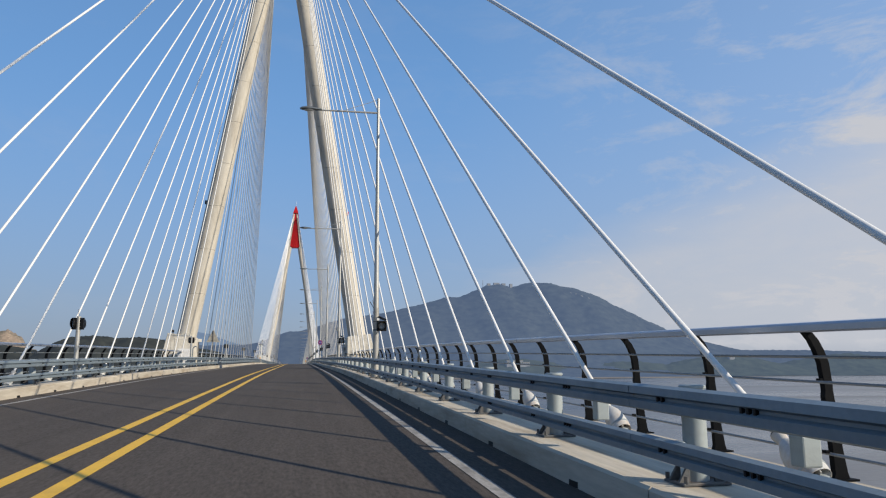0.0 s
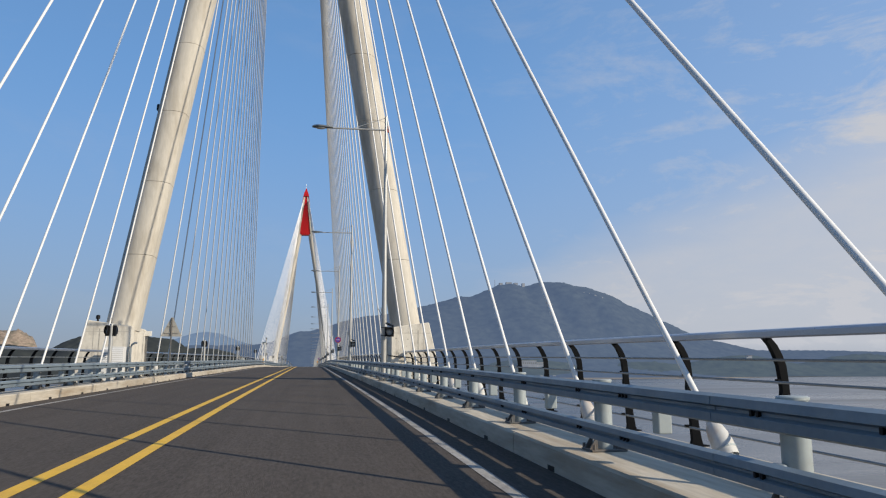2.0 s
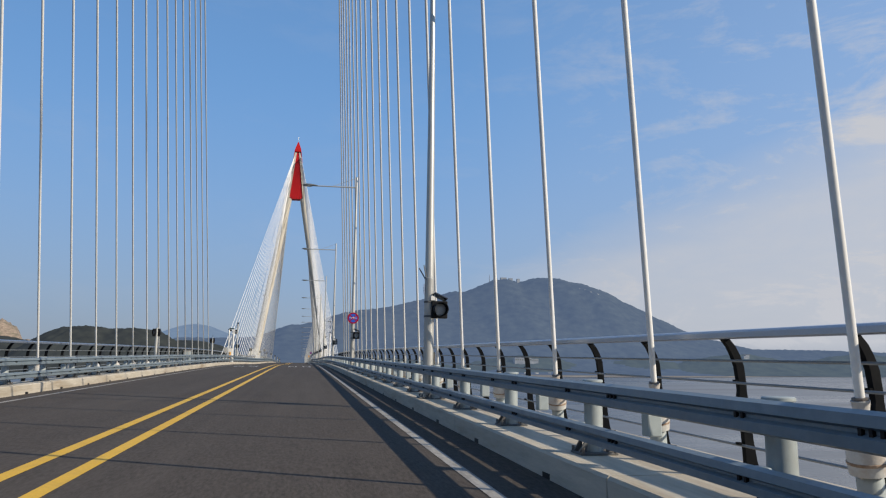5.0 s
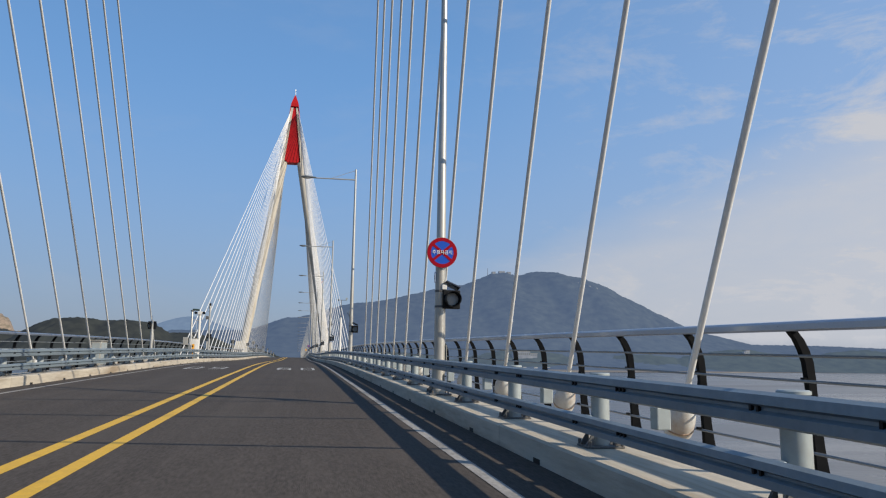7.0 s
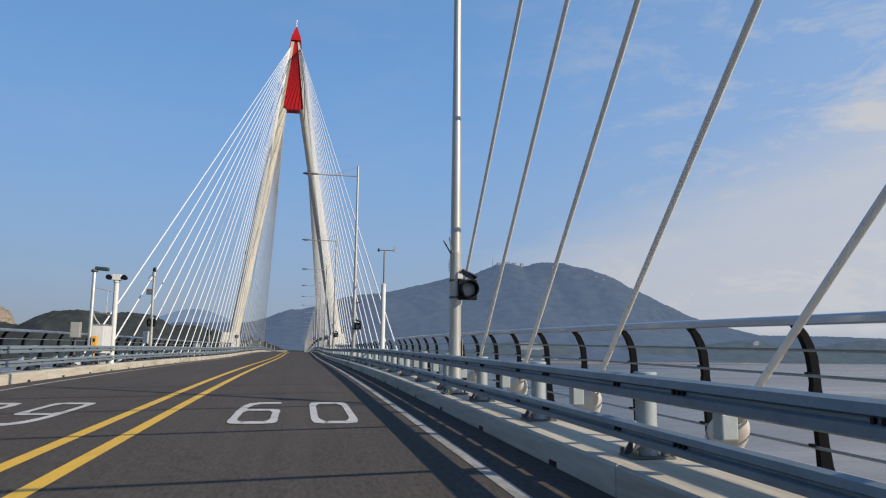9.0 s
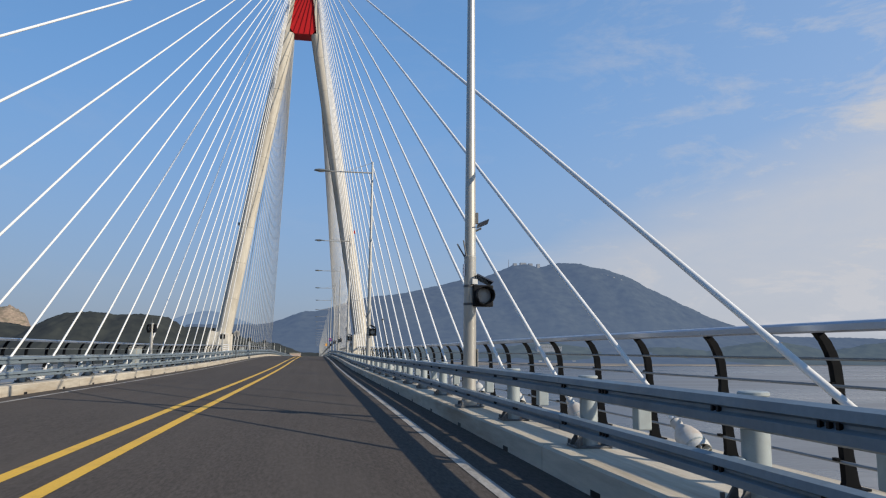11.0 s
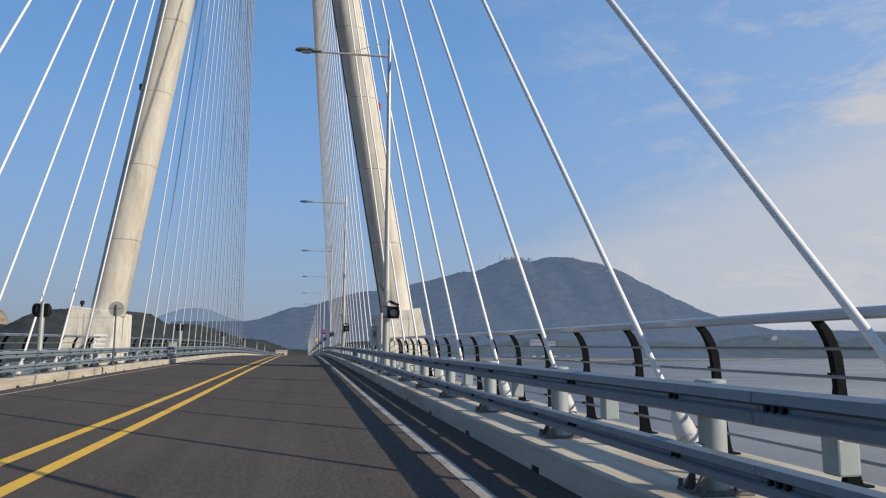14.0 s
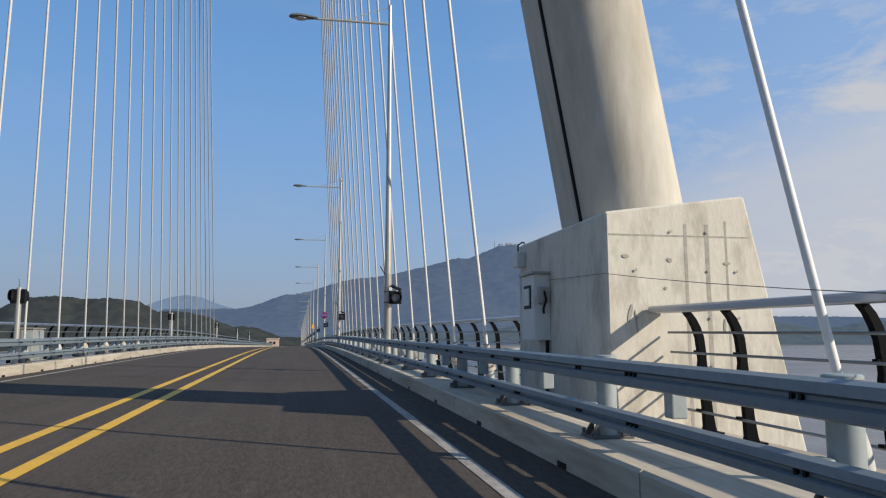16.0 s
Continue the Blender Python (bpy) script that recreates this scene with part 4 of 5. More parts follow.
def twin_signal(y, x=-5.40):
    """A low post with two signal heads back to back, on the land side."""
    ob = thing("signal_post", "short grey post with two black signal heads back to back", "signal", (x, y, deck(y) + 0.26), "signal posts")
    bm = bmesh.new()
    lathe(bm, [(0.12, 0.0), (0.12, 0.02), (0.082, 0.03), (0.076, 2.20), (0.05, 2.22)], Matrix.Identity(4), 14)
    part("shaft", bm, POLE, ob, smooth=True)
    signal_head(ob, pose(-0.145, -0.04, 1.95, 0, 0, 0) @ Matrix.Diagonal((0.42, 1, 1.1, 1)), False)
    signal_head(ob, pose(0.12, 0.06, 1.95, 0, 0, 180) @ Matrix.Diagonal((0.34, 1, 1.1, 1)), False)
    for sx in (-0.12, 0.12):
        bm = bmesh.new()
        box(bm, min(sx, 0), max(sx, 0), -0.02, 0.02, 1.90, 1.96)
        part("bracket", bm, FOOT_STEEL, ob)
    bm = bmesh.new()
    rod(bm, (0, 0, 2.16), (-0.03, 0, 2.46), 0.01, sides=6)
    part("antenna_stub", bm, FOOT_STEEL, ob)
    return ob


twin = twin_signal(-33.8)
for y in (-5.5, 20.6, 46.1, 72.1, 98.5, 123.5, 151.5, 177.7, 204.6, 232.2, 258.8, 285.0):
    copy_thing(twin, Matrix.Translation((-5.40, y, deck(y) + 0.26)))


# ---------------------------------------------------------------- road digits
def band(bm, pts, w, closed):
    """A painted stroke of even width along points on the ground."""
    n = len(pts)
    rows = []
    for i, p in enumerate(pts):
        a = pts[i - 1] if closed or i else pts[i]
        b = pts[(i + 1) % n] if closed or i < n - 1 else pts[i]
        d = Vector((b[0] - a[0], b[1] - a[1]))
        nrm = Vector((-d.y, d.x)).normalized()
        ww = w[0] * abs(nrm.x) + w[1] * abs(nrm.y)
        rows.append([bm.verts.new((p[0] + nrm.x * ww * k / 2, p[1] + nrm.y * ww * k / 2, 0)) for k in (-1, 1)])
    for a, b in zip(rows, rows[1:] + (rows[:1] if closed else [])):
        bm.faces.new((a[0], a[1], b[1], b[0]))
    return bm


def loop(cx, cy, hw, hh, cut=0.46, per=6):
    pts = []
    for sx, sy, a0 in ((1, 1, 0), (-1, 1, 90), (-1, -1, 180), (1, -1, 270)):
        for i in range(per + 1):
            a = radians(a0 + 90 * i / per)
            pts.append((cx + sx * hw * (1 - cut) + hw * cut * math.cos(a), cy + sy * hh * (1 - cut) + hh * cut * math.sin(a)))
    return pts


def road_digit(kind, x, y, turned=False):
    bm = bmesh.new()
    stroke = (0.115, 0.33)
    if kind == "0":
        band(bm, loop(0, 0, 0.30, 1.72), stroke, True)
    else:
        band(bm, loop(0, -0.72, 0.30, 1.0), stroke, True)
        bmesh.ops.translate(bm, verts=bm.verts[:], vec=(0, 0, 0.003))
        band(bm, [(-0.30, -0.60), (-0.295, 0.2), (-0.275, 0.8), (-0.225, 1.25), (-0.14, 1.58), (-0.02, 1.71), (0.14, 1.74), (0.34, 1.74)], stroke, False)
    if turned:
        bm.transform(pose(0, 0, 0, 0, 0, 180))
    for f in bm.faces:
        if f.normal.z < 0:
            f.normal_flip()
    ob = part("road_digit", bm, WHITE_PAINT)
    tilt = math.atan2(deck(y + 1.7) - deck(y - 1.7), 3.4)
    ob.matrix_world = Matrix.Translation((x, y, deck(y) + 0.0065)) @ Euler((tilt, 0, 0)).to_matrix().to_4x4()
    return tagged(ob, "large white painted speed figure on asphalt", "road marking", "speed figures", "structure")


road_digit("6", 1.72, 70.3)
road_digit("0", 2.94, 70.3)
road_digit("0", -2.85, 70.3, True)
road_digit("6", -1.62, 70.3, True)


# ---------------------------------------------------------------- land-side cameras, weather mast and signs
def tube_path(bm, pts, r, sides=8):
    """One continuous tube along a run of points."""
    pts = [Vector(p) for p in pts]
    rings = []
    for i, p in enumerate(pts):
        way = (pts[min(i + 1, len(pts) - 1)] - pts[max(i - 1, 0)]).normalized()
        ref = Vector((0, 0, 1)) if abs(way.z) < 0.9 else Vector((0, 1, 0))
        u = way.cross(ref).normalized()
        v = u.cross(way)
        if rings and u.dot(last) < 0:
            u, v = -u, -v
        last = u
        rings.append([p + r * (u * math.cos(2 * math.pi * k / sides) + v * math.sin(2 * math.pi * k / sides)) for k in range(sides)])
    loft(bm, rings)
    bmesh.ops.recalc_face_normals(bm, faces=bm.faces[:])
    return bm


def camera_station():
    y0 = 87.0
    z0 = deck(y0) + 0.26
    a = thing("camera_pole", "steel pole with a dark green camera on top", "camera pole", (-5.40, y0, z0))
    bm = bmesh.new()
    lathe(bm, [(0.13, 0), (0.13, 0.02), (0.075, 0.03), (0.068, 3.45), (0.05, 3.50)], Matrix.Identity(4), 14)
    part("shaft", bm, POLE, a, smooth=True)
    bm = bmesh.new()
    box(bm, -0.24, 0.26, -0.10, 0.10, 3.55, 3.69, 0.04)
    bm.transform(pose(0, 0, 0, 0, 4, 0))
    part("camera", bm, material("dark_green_camera", (0.03, 0.05, 0.045), 0.4, grain=0.1), a, "dark green box camera")
    bm = bmesh.new()
    lathe(bm, [(0.05, 3.46), (0.13, 3.50), (0.13, 3.54), (0.10, 3.58)], Matrix.Identity(4), 12)
    part("pan_head", bm, FOOT_STEEL, a)
    b = thing("camera_pole", "thick pale pole with a white box and two round dark cameras", "camera pole", (-5.15, 89.4, deck(89.4) + 0.26))
    bm = bmesh.new()
    lathe(bm, [(0.16, 0), (0.16, 0.02), (0.105, 0.03), (0.100, 3.28), (0.13, 3.30), (0.13, 3.36), (0.06, 3.38)], Matrix.Identity(4), 16)
    part("shaft", bm, GREY_BOX, b, smooth=True)
    bm = bmesh.new()
    box(bm, -0.17, 0.17, -0.14, 0.14, 3.38, 3.62, 0.02)
    part("camera_box", bm, GREY_BOX, b)
    for sx in (-1, 1):
        bm = bmesh.new()
        rod(bm, (sx * 0.30, -0.16, 3.50), (sx * 0.30, 0.14, 3.50), 0.11, 0.09, 14)
        rod(bm, (sx * 0.16, 0, 3.50), (sx * 0.24, 0, 3.50), 0.04, sides=8)
        part("camera", bm, BLACK, b, "round dark camera", smooth=True)
    for z in (1.95, 2.9):
        bm = bmesh.new()
        rod(bm, (-0.08, -0.05, z), (-0.245, -2.36, z), 0.035 if z < 2.5 else 0.02, sides=6)
        part("tie_bar", bm, FOOT_STEEL if z < 2.5 else POLE, b)
    bm = bmesh.new()
    rod(bm, (-0.13, -0.75, 1.95), (-0.13, -0.75, 2.9), 0.016, sides=6)
    part("tie_post", bm, POLE, b)
    bm = bmesh.new()
    tube_path(bm, [(-0.09, -0.08, 1.42), (-0.14, -0.7, 1.40), (-0.19, -1.3, 1.50), (-0.23, -1.9, 1.72), (-0.25, -2.3, 1.98)], 0.028)
    part("hose", bm, GREY_BOX, b)
    c = thing("equipment_cabinet", "pale grey steel cabinet on a short stand", "cabinet", (-5.34, 88.25, deck(88.2) + 0.26))
    bm = bmesh.new()
    box(bm, -0.26, 0.26, -0.62, 0.62, 0.42, 1.50, 0.015)
    part("body", bm, GREY_BOX, c)
    bm = bmesh.new()
    box(bm, -0.29, 0.29, -0.65, 0.65, 1.50, 1.53, 0.005)
    part("roof", bm, SIGN_BACK, c)
    for sx in (-0.14, 0.14):
        bm = bmesh.new()
        box(bm, sx - 0.03, sx + 0.03, -0.4, 0.4, 0.0, 0.42)
        part("leg", bm, POST_STEEL, c)
    d = thing("warning_box", "orange-yellow weatherproof box beside the cabinet", "box", (-5.30, 86.95, deck(87) + 0.26))
    bm = bmesh.new()
    box(bm, 0.03, 0.19, -0.10, 0.08, 0.62, 1.08, 0.02)
    part("body", bm, ORANGE, d)
    bm = bmesh.new()
    box(bm, 0.06, 0.13, -0.113, -0.10, 0.86, 0.98)
    part("label_plate", bm, BLACK, d)
    bm = bmesh.new()
    rod(bm, (0.1, 0, 0), (0.1, 0, 0.68), 0.03, sides=8)
    part("stand", bm, ORANGE, d)
    e = thing("junction_box", "small grey box on a stalk beside the camera pole", "box", (-5.62, 86.0, deck(86) + 0.26))
    bm = bmesh.new()
    box(bm, -0.16, 0.16, -0.12, 0.12, 1.0, 1.55, 0.012)
    part("body", bm, SIGN_BACK, e)
    bm = bmesh.new()
    rod(bm, (0, 0, 0), (0, 0, 1.0), 0.035, sides=8)
    part("stand", bm, FOOT_STEEL, e)
    f = thing("camera_pole", "tall slim steel pole with a dome camera and a white box", "camera pole", (-5.50, 98.86, deck(98.9) + 0.26))
    bm = bmesh.new()
    lathe(bm, [(0.13, 0), (0.13, 0.02), (0.085, 0.03), (0.065, 4.4), (0.11, 4.42), (0.11, 4.66), (0.05, 4.68)], Matrix.Identity(4), 14)
    part("shaft", bm, POLE, f, smooth=True)
    bm = bmesh.new()
    lathe(bm, [(0.05, 4.66), (0.09, 4.70), (0.10, 4.82), (0.06, 4.92)], Matrix.Identity(4), 12)
    part("camera", bm, BLACK, f, "dark dome camera", smooth=True)
    bm = bmesh.new()
    box(bm, -0.34, -0.08, -0.06, 0.06, 3.45, 3.75, 0.01)
    part("sensor_box", bm, FOOT_STEEL, f)
    bm = bmesh.new()
    tube_path(bm, [(-0.06, 0, 4.15), (-0.24, 0, 4.2), (-0.28, 0, 4.35), (-0.2, 0, 4.48), (-0.06, 0, 4.5)], 0.015, 6)
    part("hose", bm, FOOT_STEEL, f)
    bm = bmesh.new()
    box(bm, -0.36, -0.07, -0.10, 0.10, 0.85, 1.52, 0.012)
    part("white_box", bm, GREY_BOX, f)


camera_station()


def weather_mast(y=85.8):
    ob = thing("weather_mast", "pale mast with a thin rod, wind cups and a vane", "weather mast", (5.47, y, deck(y) + 0.26))
    bm = bmesh.new()
    lathe(bm, [(0.14, 0), (0.14, 0.02), (0.095, 0.03), (0.09, 3.22), (0.03, 3.25)], Matrix.Identity(4), 14)
    part("shaft", bm, GREY_BOX, ob, smooth=True)
    bm = bmesh.new()
    rod(bm, (0, 0, 3.2), (0, 0, 4.55), 0.03, 0.025, 8)
    part("rod", bm, FOOT_STEEL, ob)
    bm = bmesh.new()
    rod(bm, (-0.22, 0, 4.55), (0.42, 0, 4.55), 0.018, sides=6)
    part("cross_arm", bm, FOOT_STEEL, ob)
    bm = bmesh.new()
    rod(bm, (-0.22, 0, 4.50), (-0.22, 0, 4.62), 0.05, 0.03, 8)
    part("wind_cups", bm, BLACK, ob)
    bm = bmesh.new()
    box(bm, 0.33, 0.47, -0.01, 0.01, 4.58, 4.74)
    rod(bm, (0.40, 0, 4.5), (0.40, 0, 4.62), 0.02, sides=6)
    part("vane", bm, POST_STEEL, ob)


weather_mast()


def sign_backs():
    y = 5.8
    tri = thing("warning_sign", "triangular road sign seen from its bare metal back", "road sign", (-5.16, y, deck(y) + 0.26))
    bm = bmesh.new()
    rod(bm, (0, -0.05, 0), (0, -0.05, 3.05), 0.04, sides=10)
    part("post", bm, FOOT_STEEL, tri, smooth=True)
    bm = bmesh.new()
    vs = [bm.verts.new((x, 0.0, z)) for x, z in ((-0.50, 2.16), (-0.56, 2.10), (-0.52, 2.05), (0.52, 2.05), (0.56, 2.10), (0.50, 2.16), (0.05, 3.08), (0.0, 3.11), (-0.05, 3.08))]
    f = bm.faces.new(vs)
    ext = bmesh.ops.extrude_face_region(bm, geom=[f])
    bmesh.ops.translate(bm, verts=[v for v in ext["geom"] if isinstance(v, bmesh.types.BMVert)], vec=(0, 0.012, 0))
    bmesh.ops.recalc_face_normals(bm, faces=bm.faces[:])
    part("plate", bm, SIGN_BACK, tri, "bare metal triangular plate")
    for z, w in ((2.26, 0.40), (2.62, 0.22)):
        bm = bmesh.new()
        box(bm, -w, w, -0.035, -0.002, z - 0.025, z + 0.025)
        part("stiffener", bm, SIGN_BACK, tri)
    y = 158.9
    rnd = thing("round_sign", "round road sign seen from its bare metal back", "road sign", (-4.98, y, deck(y) + 0.26))
    bm = bmesh.new()
    rod(bm, (0, -0.04, 0), (0, -0.04, 2.5), 0.035, sides=10)
    part("post", bm, FOOT_STEEL, rnd, smooth=True)
    bm = bmesh.new()
    disc(bm, 0.0, 0.31, 0.0, 0.012, Matrix.Translation((0, 0, 2.32)))
    part("plate", bm, SIGN_BACK, rnd, "bare metal round plate")
    bm = bmesh.new()
    box(bm, -0.22, 0.22, -0.03, -0.002, 2.36, 2.40)
    part("stiffener", bm, SIGN_BACK, rnd)


sign_backs()


# ---------------------------------------------------------------- fittings on the plinths
def plinth_fittings(y, both):
    z0 = deck(y)
    cab = thing("meter_cabinet", "pale steel meter cabinet fixed to a concrete plinth", "cabinet", (6.36, y + 0.55, z0 + 1.06), "meter cabinets")
    bm = bmesh.new()
    box(bm, -0.26, 0.0, -0.30, 0.30, 0.0, 1.0, 0.012)
    part("body", bm, GREY_BOX, cab)
    bm = bmesh.new()
    box(bm, -0.30, 0.0, -0.34, 0.34, 1.0, 1.04, 0.006)
    part("roof", bm, SIGN_BACK, cab)
    bm = bmesh.new()
    box(bm, -0.272, -0.26, -0.17, 0.17, 0.48, 0.84, 0.003)
    part("window", bm, BLACK, cab)
    bm = bmesh.new()
    box(bm, -0.285, -0.272, -0.12, 0.12, 0.53, 0.79)
    part("window_pane", bm, GREY_BOX, cab)
    bm = bmesh.new()
    box(bm, -0.20, -0.04, -0.36, -0.30, 0.55, 0.80, 0.01)
    part("breaker", bm, SIGN_BACK, cab)
    bm = bmesh.new()
    tube_path(bm, [(-0.12, -0.38, 0.74), (-0.10, -0.40, 0.60), (-0.14, -0.39, 0.48), (-0.13, -0.37, 0.40)], 0.018, 6)
    part("handle", bm, BLACK, cab)
    bm = bmesh.new()
    tube_path(bm, [(-0.05, -0.28, 0.0), (-0.05, -0.27, -0.25), (-0.02, -0.22, -0.45), (-0.04, -0.2, -0.8), (-0.04, -0.2, -1.0)], 0.03, 6)
    part("conduit", bm, BLACK, cab)
    for i, x in enumerate((6.75, 7.25, 7.75, 8.15)):
        for z in (0.75, 1.35, 1.95, 2.45):
            if (i + round(z * 10)) % 3:
                hole = thing("tie_mark", "dark filled form-tie mark in the plinth face", "concrete mark", (x, y - 1.855 - 0.0086 * (2.68 - z), z0 + z), "tie marks", "structure")
                bm = bmesh.new()
                lathe(bm, [(0.020, 0.0), (0.017, 0.005)], pose(0, 0.003, 0, 90, 0, 0), 8)
                part("fill", bm, SIGN_BACK, hole)
    lampb = thing("plinth_light", "small pale light box at the top of a plinth", "light", (6.36, y + 1.55, z0 + 2.42), "plinth lights")
    bm = bmesh.new()
    box(bm, -0.16, 0.0, -0.12, 0.12, -0.14, 0.12, 0.02)
    part("body", bm, GREY_BOX, lampb)
    bm = bmesh.new()
    tube_path(bm, [(-0.10, 0, 0.12), (-0.10, 0, 0.24), (-0.03, 0, 0.29), (0.02, 0, 0.28)], 0.015, 6)
    part("conduit", bm, BLACK, lampb)
    # a thin wire from the cabinet past the plinth to the nearest lamp post before it
    lamp_y = max(v for v in LAMP_YS if v < y)
    wire = thing("slack_wire", "thin dark wire strung from the cabinet to a lamp post", "wire", (6.34, y, z0 + 2.0), "slack wires")
    a_, b_ = Vector((-0.03, -1.90, -0.11)), Vector((LAMP_X + 0.11 - 6.34, lamp_y - y, deck(lamp_y) - z0 - 1.0))
    run = [a_.lerp(b_, i / 10) - Vector((0, 0, 0.16 * 4 * (i / 10) * (1 - i / 10))) for i in range(11)]
    bm = bmesh.new()
    tube_path(bm, [(-0.02, 0.3, -0.03)] + run, 0.0035, 5)
    part("strand", bm, FOOT_STEEL, wire)
    # bare patches left by the formwork
    for x, z, w, h, tilt_ in ((6.62, 2.12, 0.09, 0.035, 0), (7.22, 2.08, 0.07, 0.04, 8), (6.66, 1.40, 0.05, 0.16, 14), (6.74, 1.30, 0.03, 0.19, -6), (8.02, 2.05, 0.10, 0.03, -5), (7.95, 1.25, 0.035, 0.12, 4), (7.15, 1.72, 0.04, 0.03, 20)):
        mark = thing("bare_patch", "rough grey patch in the plinth face", "concrete mark", (x, y - 1.858 - 0.0086 * (2.68 - z), z0 + z), "bare patches", "structure")
        bm = bmesh.new()
        lathe(bm, [(1.0, 0.0), (0.86, 1.0)], Matrix.Identity(4), 9)
        bm.transform(pose(0, 0.024, 0, 0, tilt_, 0) @ pose(0, 0, 0, 90, 0, 0) @ Matrix.Diagonal((w * 0.6, h * 0.8, 0.006, 1)))
        part("patch", bm, JOINT, mark)
    if both:
        hose = thing("black_hose", "thick black hose sagging across the plinth", "hose", (6.33, y, z0 + 1.25), "hoses")
        bm = bmesh.new()
        tube_path(bm, [(0.0, 0.3, 0.02), (-0.04, -0.6, 0.06), (-0.05, -1.4, 0.02), (-0.02, -1.98, -0.02), (0.5, -2.05, -0.08), (0.95, -2.05, -0.10), (1.35, -2.05, -0.24), (1.55, -2.05, -0.42), (1.62, -2.05, -0.80), (1.62, -2.05, -1.2)], 0.032, 7)
        part("tube", bm, BLACK, hose, smooth=True)


plinth_fittings(PYLONS[0], True)
plinth_fittings(PYLONS[1], False)


def land_side_fittings():
    y = PYLONS[0] - 2.1
    z0 = deck(y) + 0.02
    cab = thing("white_cabinet", "white ribbed cabinet standing before the plinth", "cabinet", (-6.85, y, z0))
    bm = bmesh.new()
    box(bm, -0.48, 0.48, -0.25, 0.25, 0.0, 1.66, 0.012)
    part("body", bm, GREY_BOX, cab)
    for i in range(8):
        bm = bmesh.new()
        box(bm, -0.44, 0.44, -0.262, -0.25, 0.9 + 0.09 * i, 0.94 + 0.09 * i)
        part("rib", bm, SIGN_WHITE, cab)
    pipe = thing("vent_pipe", "bent grey vent pipe on the plinth", "pipe", (-6.30, y + 0.55, z0))
    bm = bmesh.new()
    tube_path(bm, [(0.05, 0, 0), (0.05, 0, 1.62), (0.10, 0, 1.78), (0.22, 0, 1.86), (0.34, 0, 1.86)], 0.05, 8)
    part("tube", bm, POST_STEEL, pipe, smooth=True)
    p2 = thing("conduit_post", "dark conduit rising to a pale box on the plinth corner", "conduit", (-6.28, PYLONS[0] + 2.0, z0))
    bm = bmesh.new()
    rod(bm, (0, 0, 0), (0, 0, 2.4), 0.045, sides=8)
    part("tube", bm, FOOT_STEEL, p2)
    bm = bmesh.new()
    box(bm, -0.08, 0.24, -0.08, 0.08, 2.35, 2.62, 0.01)
    part("box", bm, GREY_BOX, p2)
    y = PYLONS[1] + LAND_SET[PYLONS[1]] - 2.9
    z0 = deck(y) + 0.02
    rack = thing("white_ladder_rack", "white barred rack standing before the plinth", "rack", (-6.55, y, z0))
    for sx in (-0.36, 0.36):
        bm = bmesh.new()
        box(bm, sx - 0.03, sx + 0.03, -0.03, 0.03, 0.0, 1.56)
        part("stile", bm, SIGN_WHITE, rack)
    for i in range(7):
        bm = bmesh.new()
        box(bm, -0.36, 0.36, -0.035, 0.025, 0.28 + 0.2 * i, 0.36 + 0.2 * i)
        part("rung", bm, SIGN_WHITE, rack)
    for yp in PYLONS:
        lamp_ = thing("beacon", "small dark beacon on the plinth top", "beacon", (-7.95, yp + LAND_SET[yp] - 1.5, deck(yp) + 2.9), "beacons")
        bm = bmesh.new()
        lathe(bm, [(0.05, 0.0), (0.05, 0.12), (0.10, 0.13), (0.10, 0.28), (0.04, 0.32)], Matrix.Identity(4), 10)
        part("body", bm, BLACK, lamp_)
        for s, zb, mat in ((-1, 14.2, BLACK), (1, 13.6, RED)):
            bl = thing("aviation_light", "small obstruction light clamped to the pylon leg", "light", (s * (leg_x(zb, s) + 0.80), yp - 0.3 + (LAND_SET[yp] * 0.65 if s < 0 else 0.0), deck(yp) + zb), "obstruction lights")
            bm = bmesh.new()
            box(bm, -0.10, 0.12, -0.10, 0.10, -0.02, 0.02)
            lathe(bm, [(0.08, 0.02), (0.09, 0.05), (0.09, 0.28), (0.04, 0.34)], Matrix.Translation((0.05 * s, 0, 0)), 10)
            part("body", bm, mat, bl)


land_side_fittings()


def leg_cable():
    """A black cable clipped up the road-side edge of each sea-side leg."""
    for yp in PYLONS[1:]:
        ob = thing("leg_conduit", "thin black conduit running up the pylon leg", "conduit", (0, yp, deck(yp)), "leg conduits")
        bm = bmesh.new()
        pts = []
        for i in range(13):
            z = 2.6 + 2.7 * i
            k = (z - 2.5) / 41.5
            pts.append((leg_x(z) - LEG_WIDTH / 2 - 0.012, -0.65 + 0.2 * k, z))
        tube_path(bm, pts, 0.03, 6)
        part("tube", bm, BLACK, ob)


leg_cable()


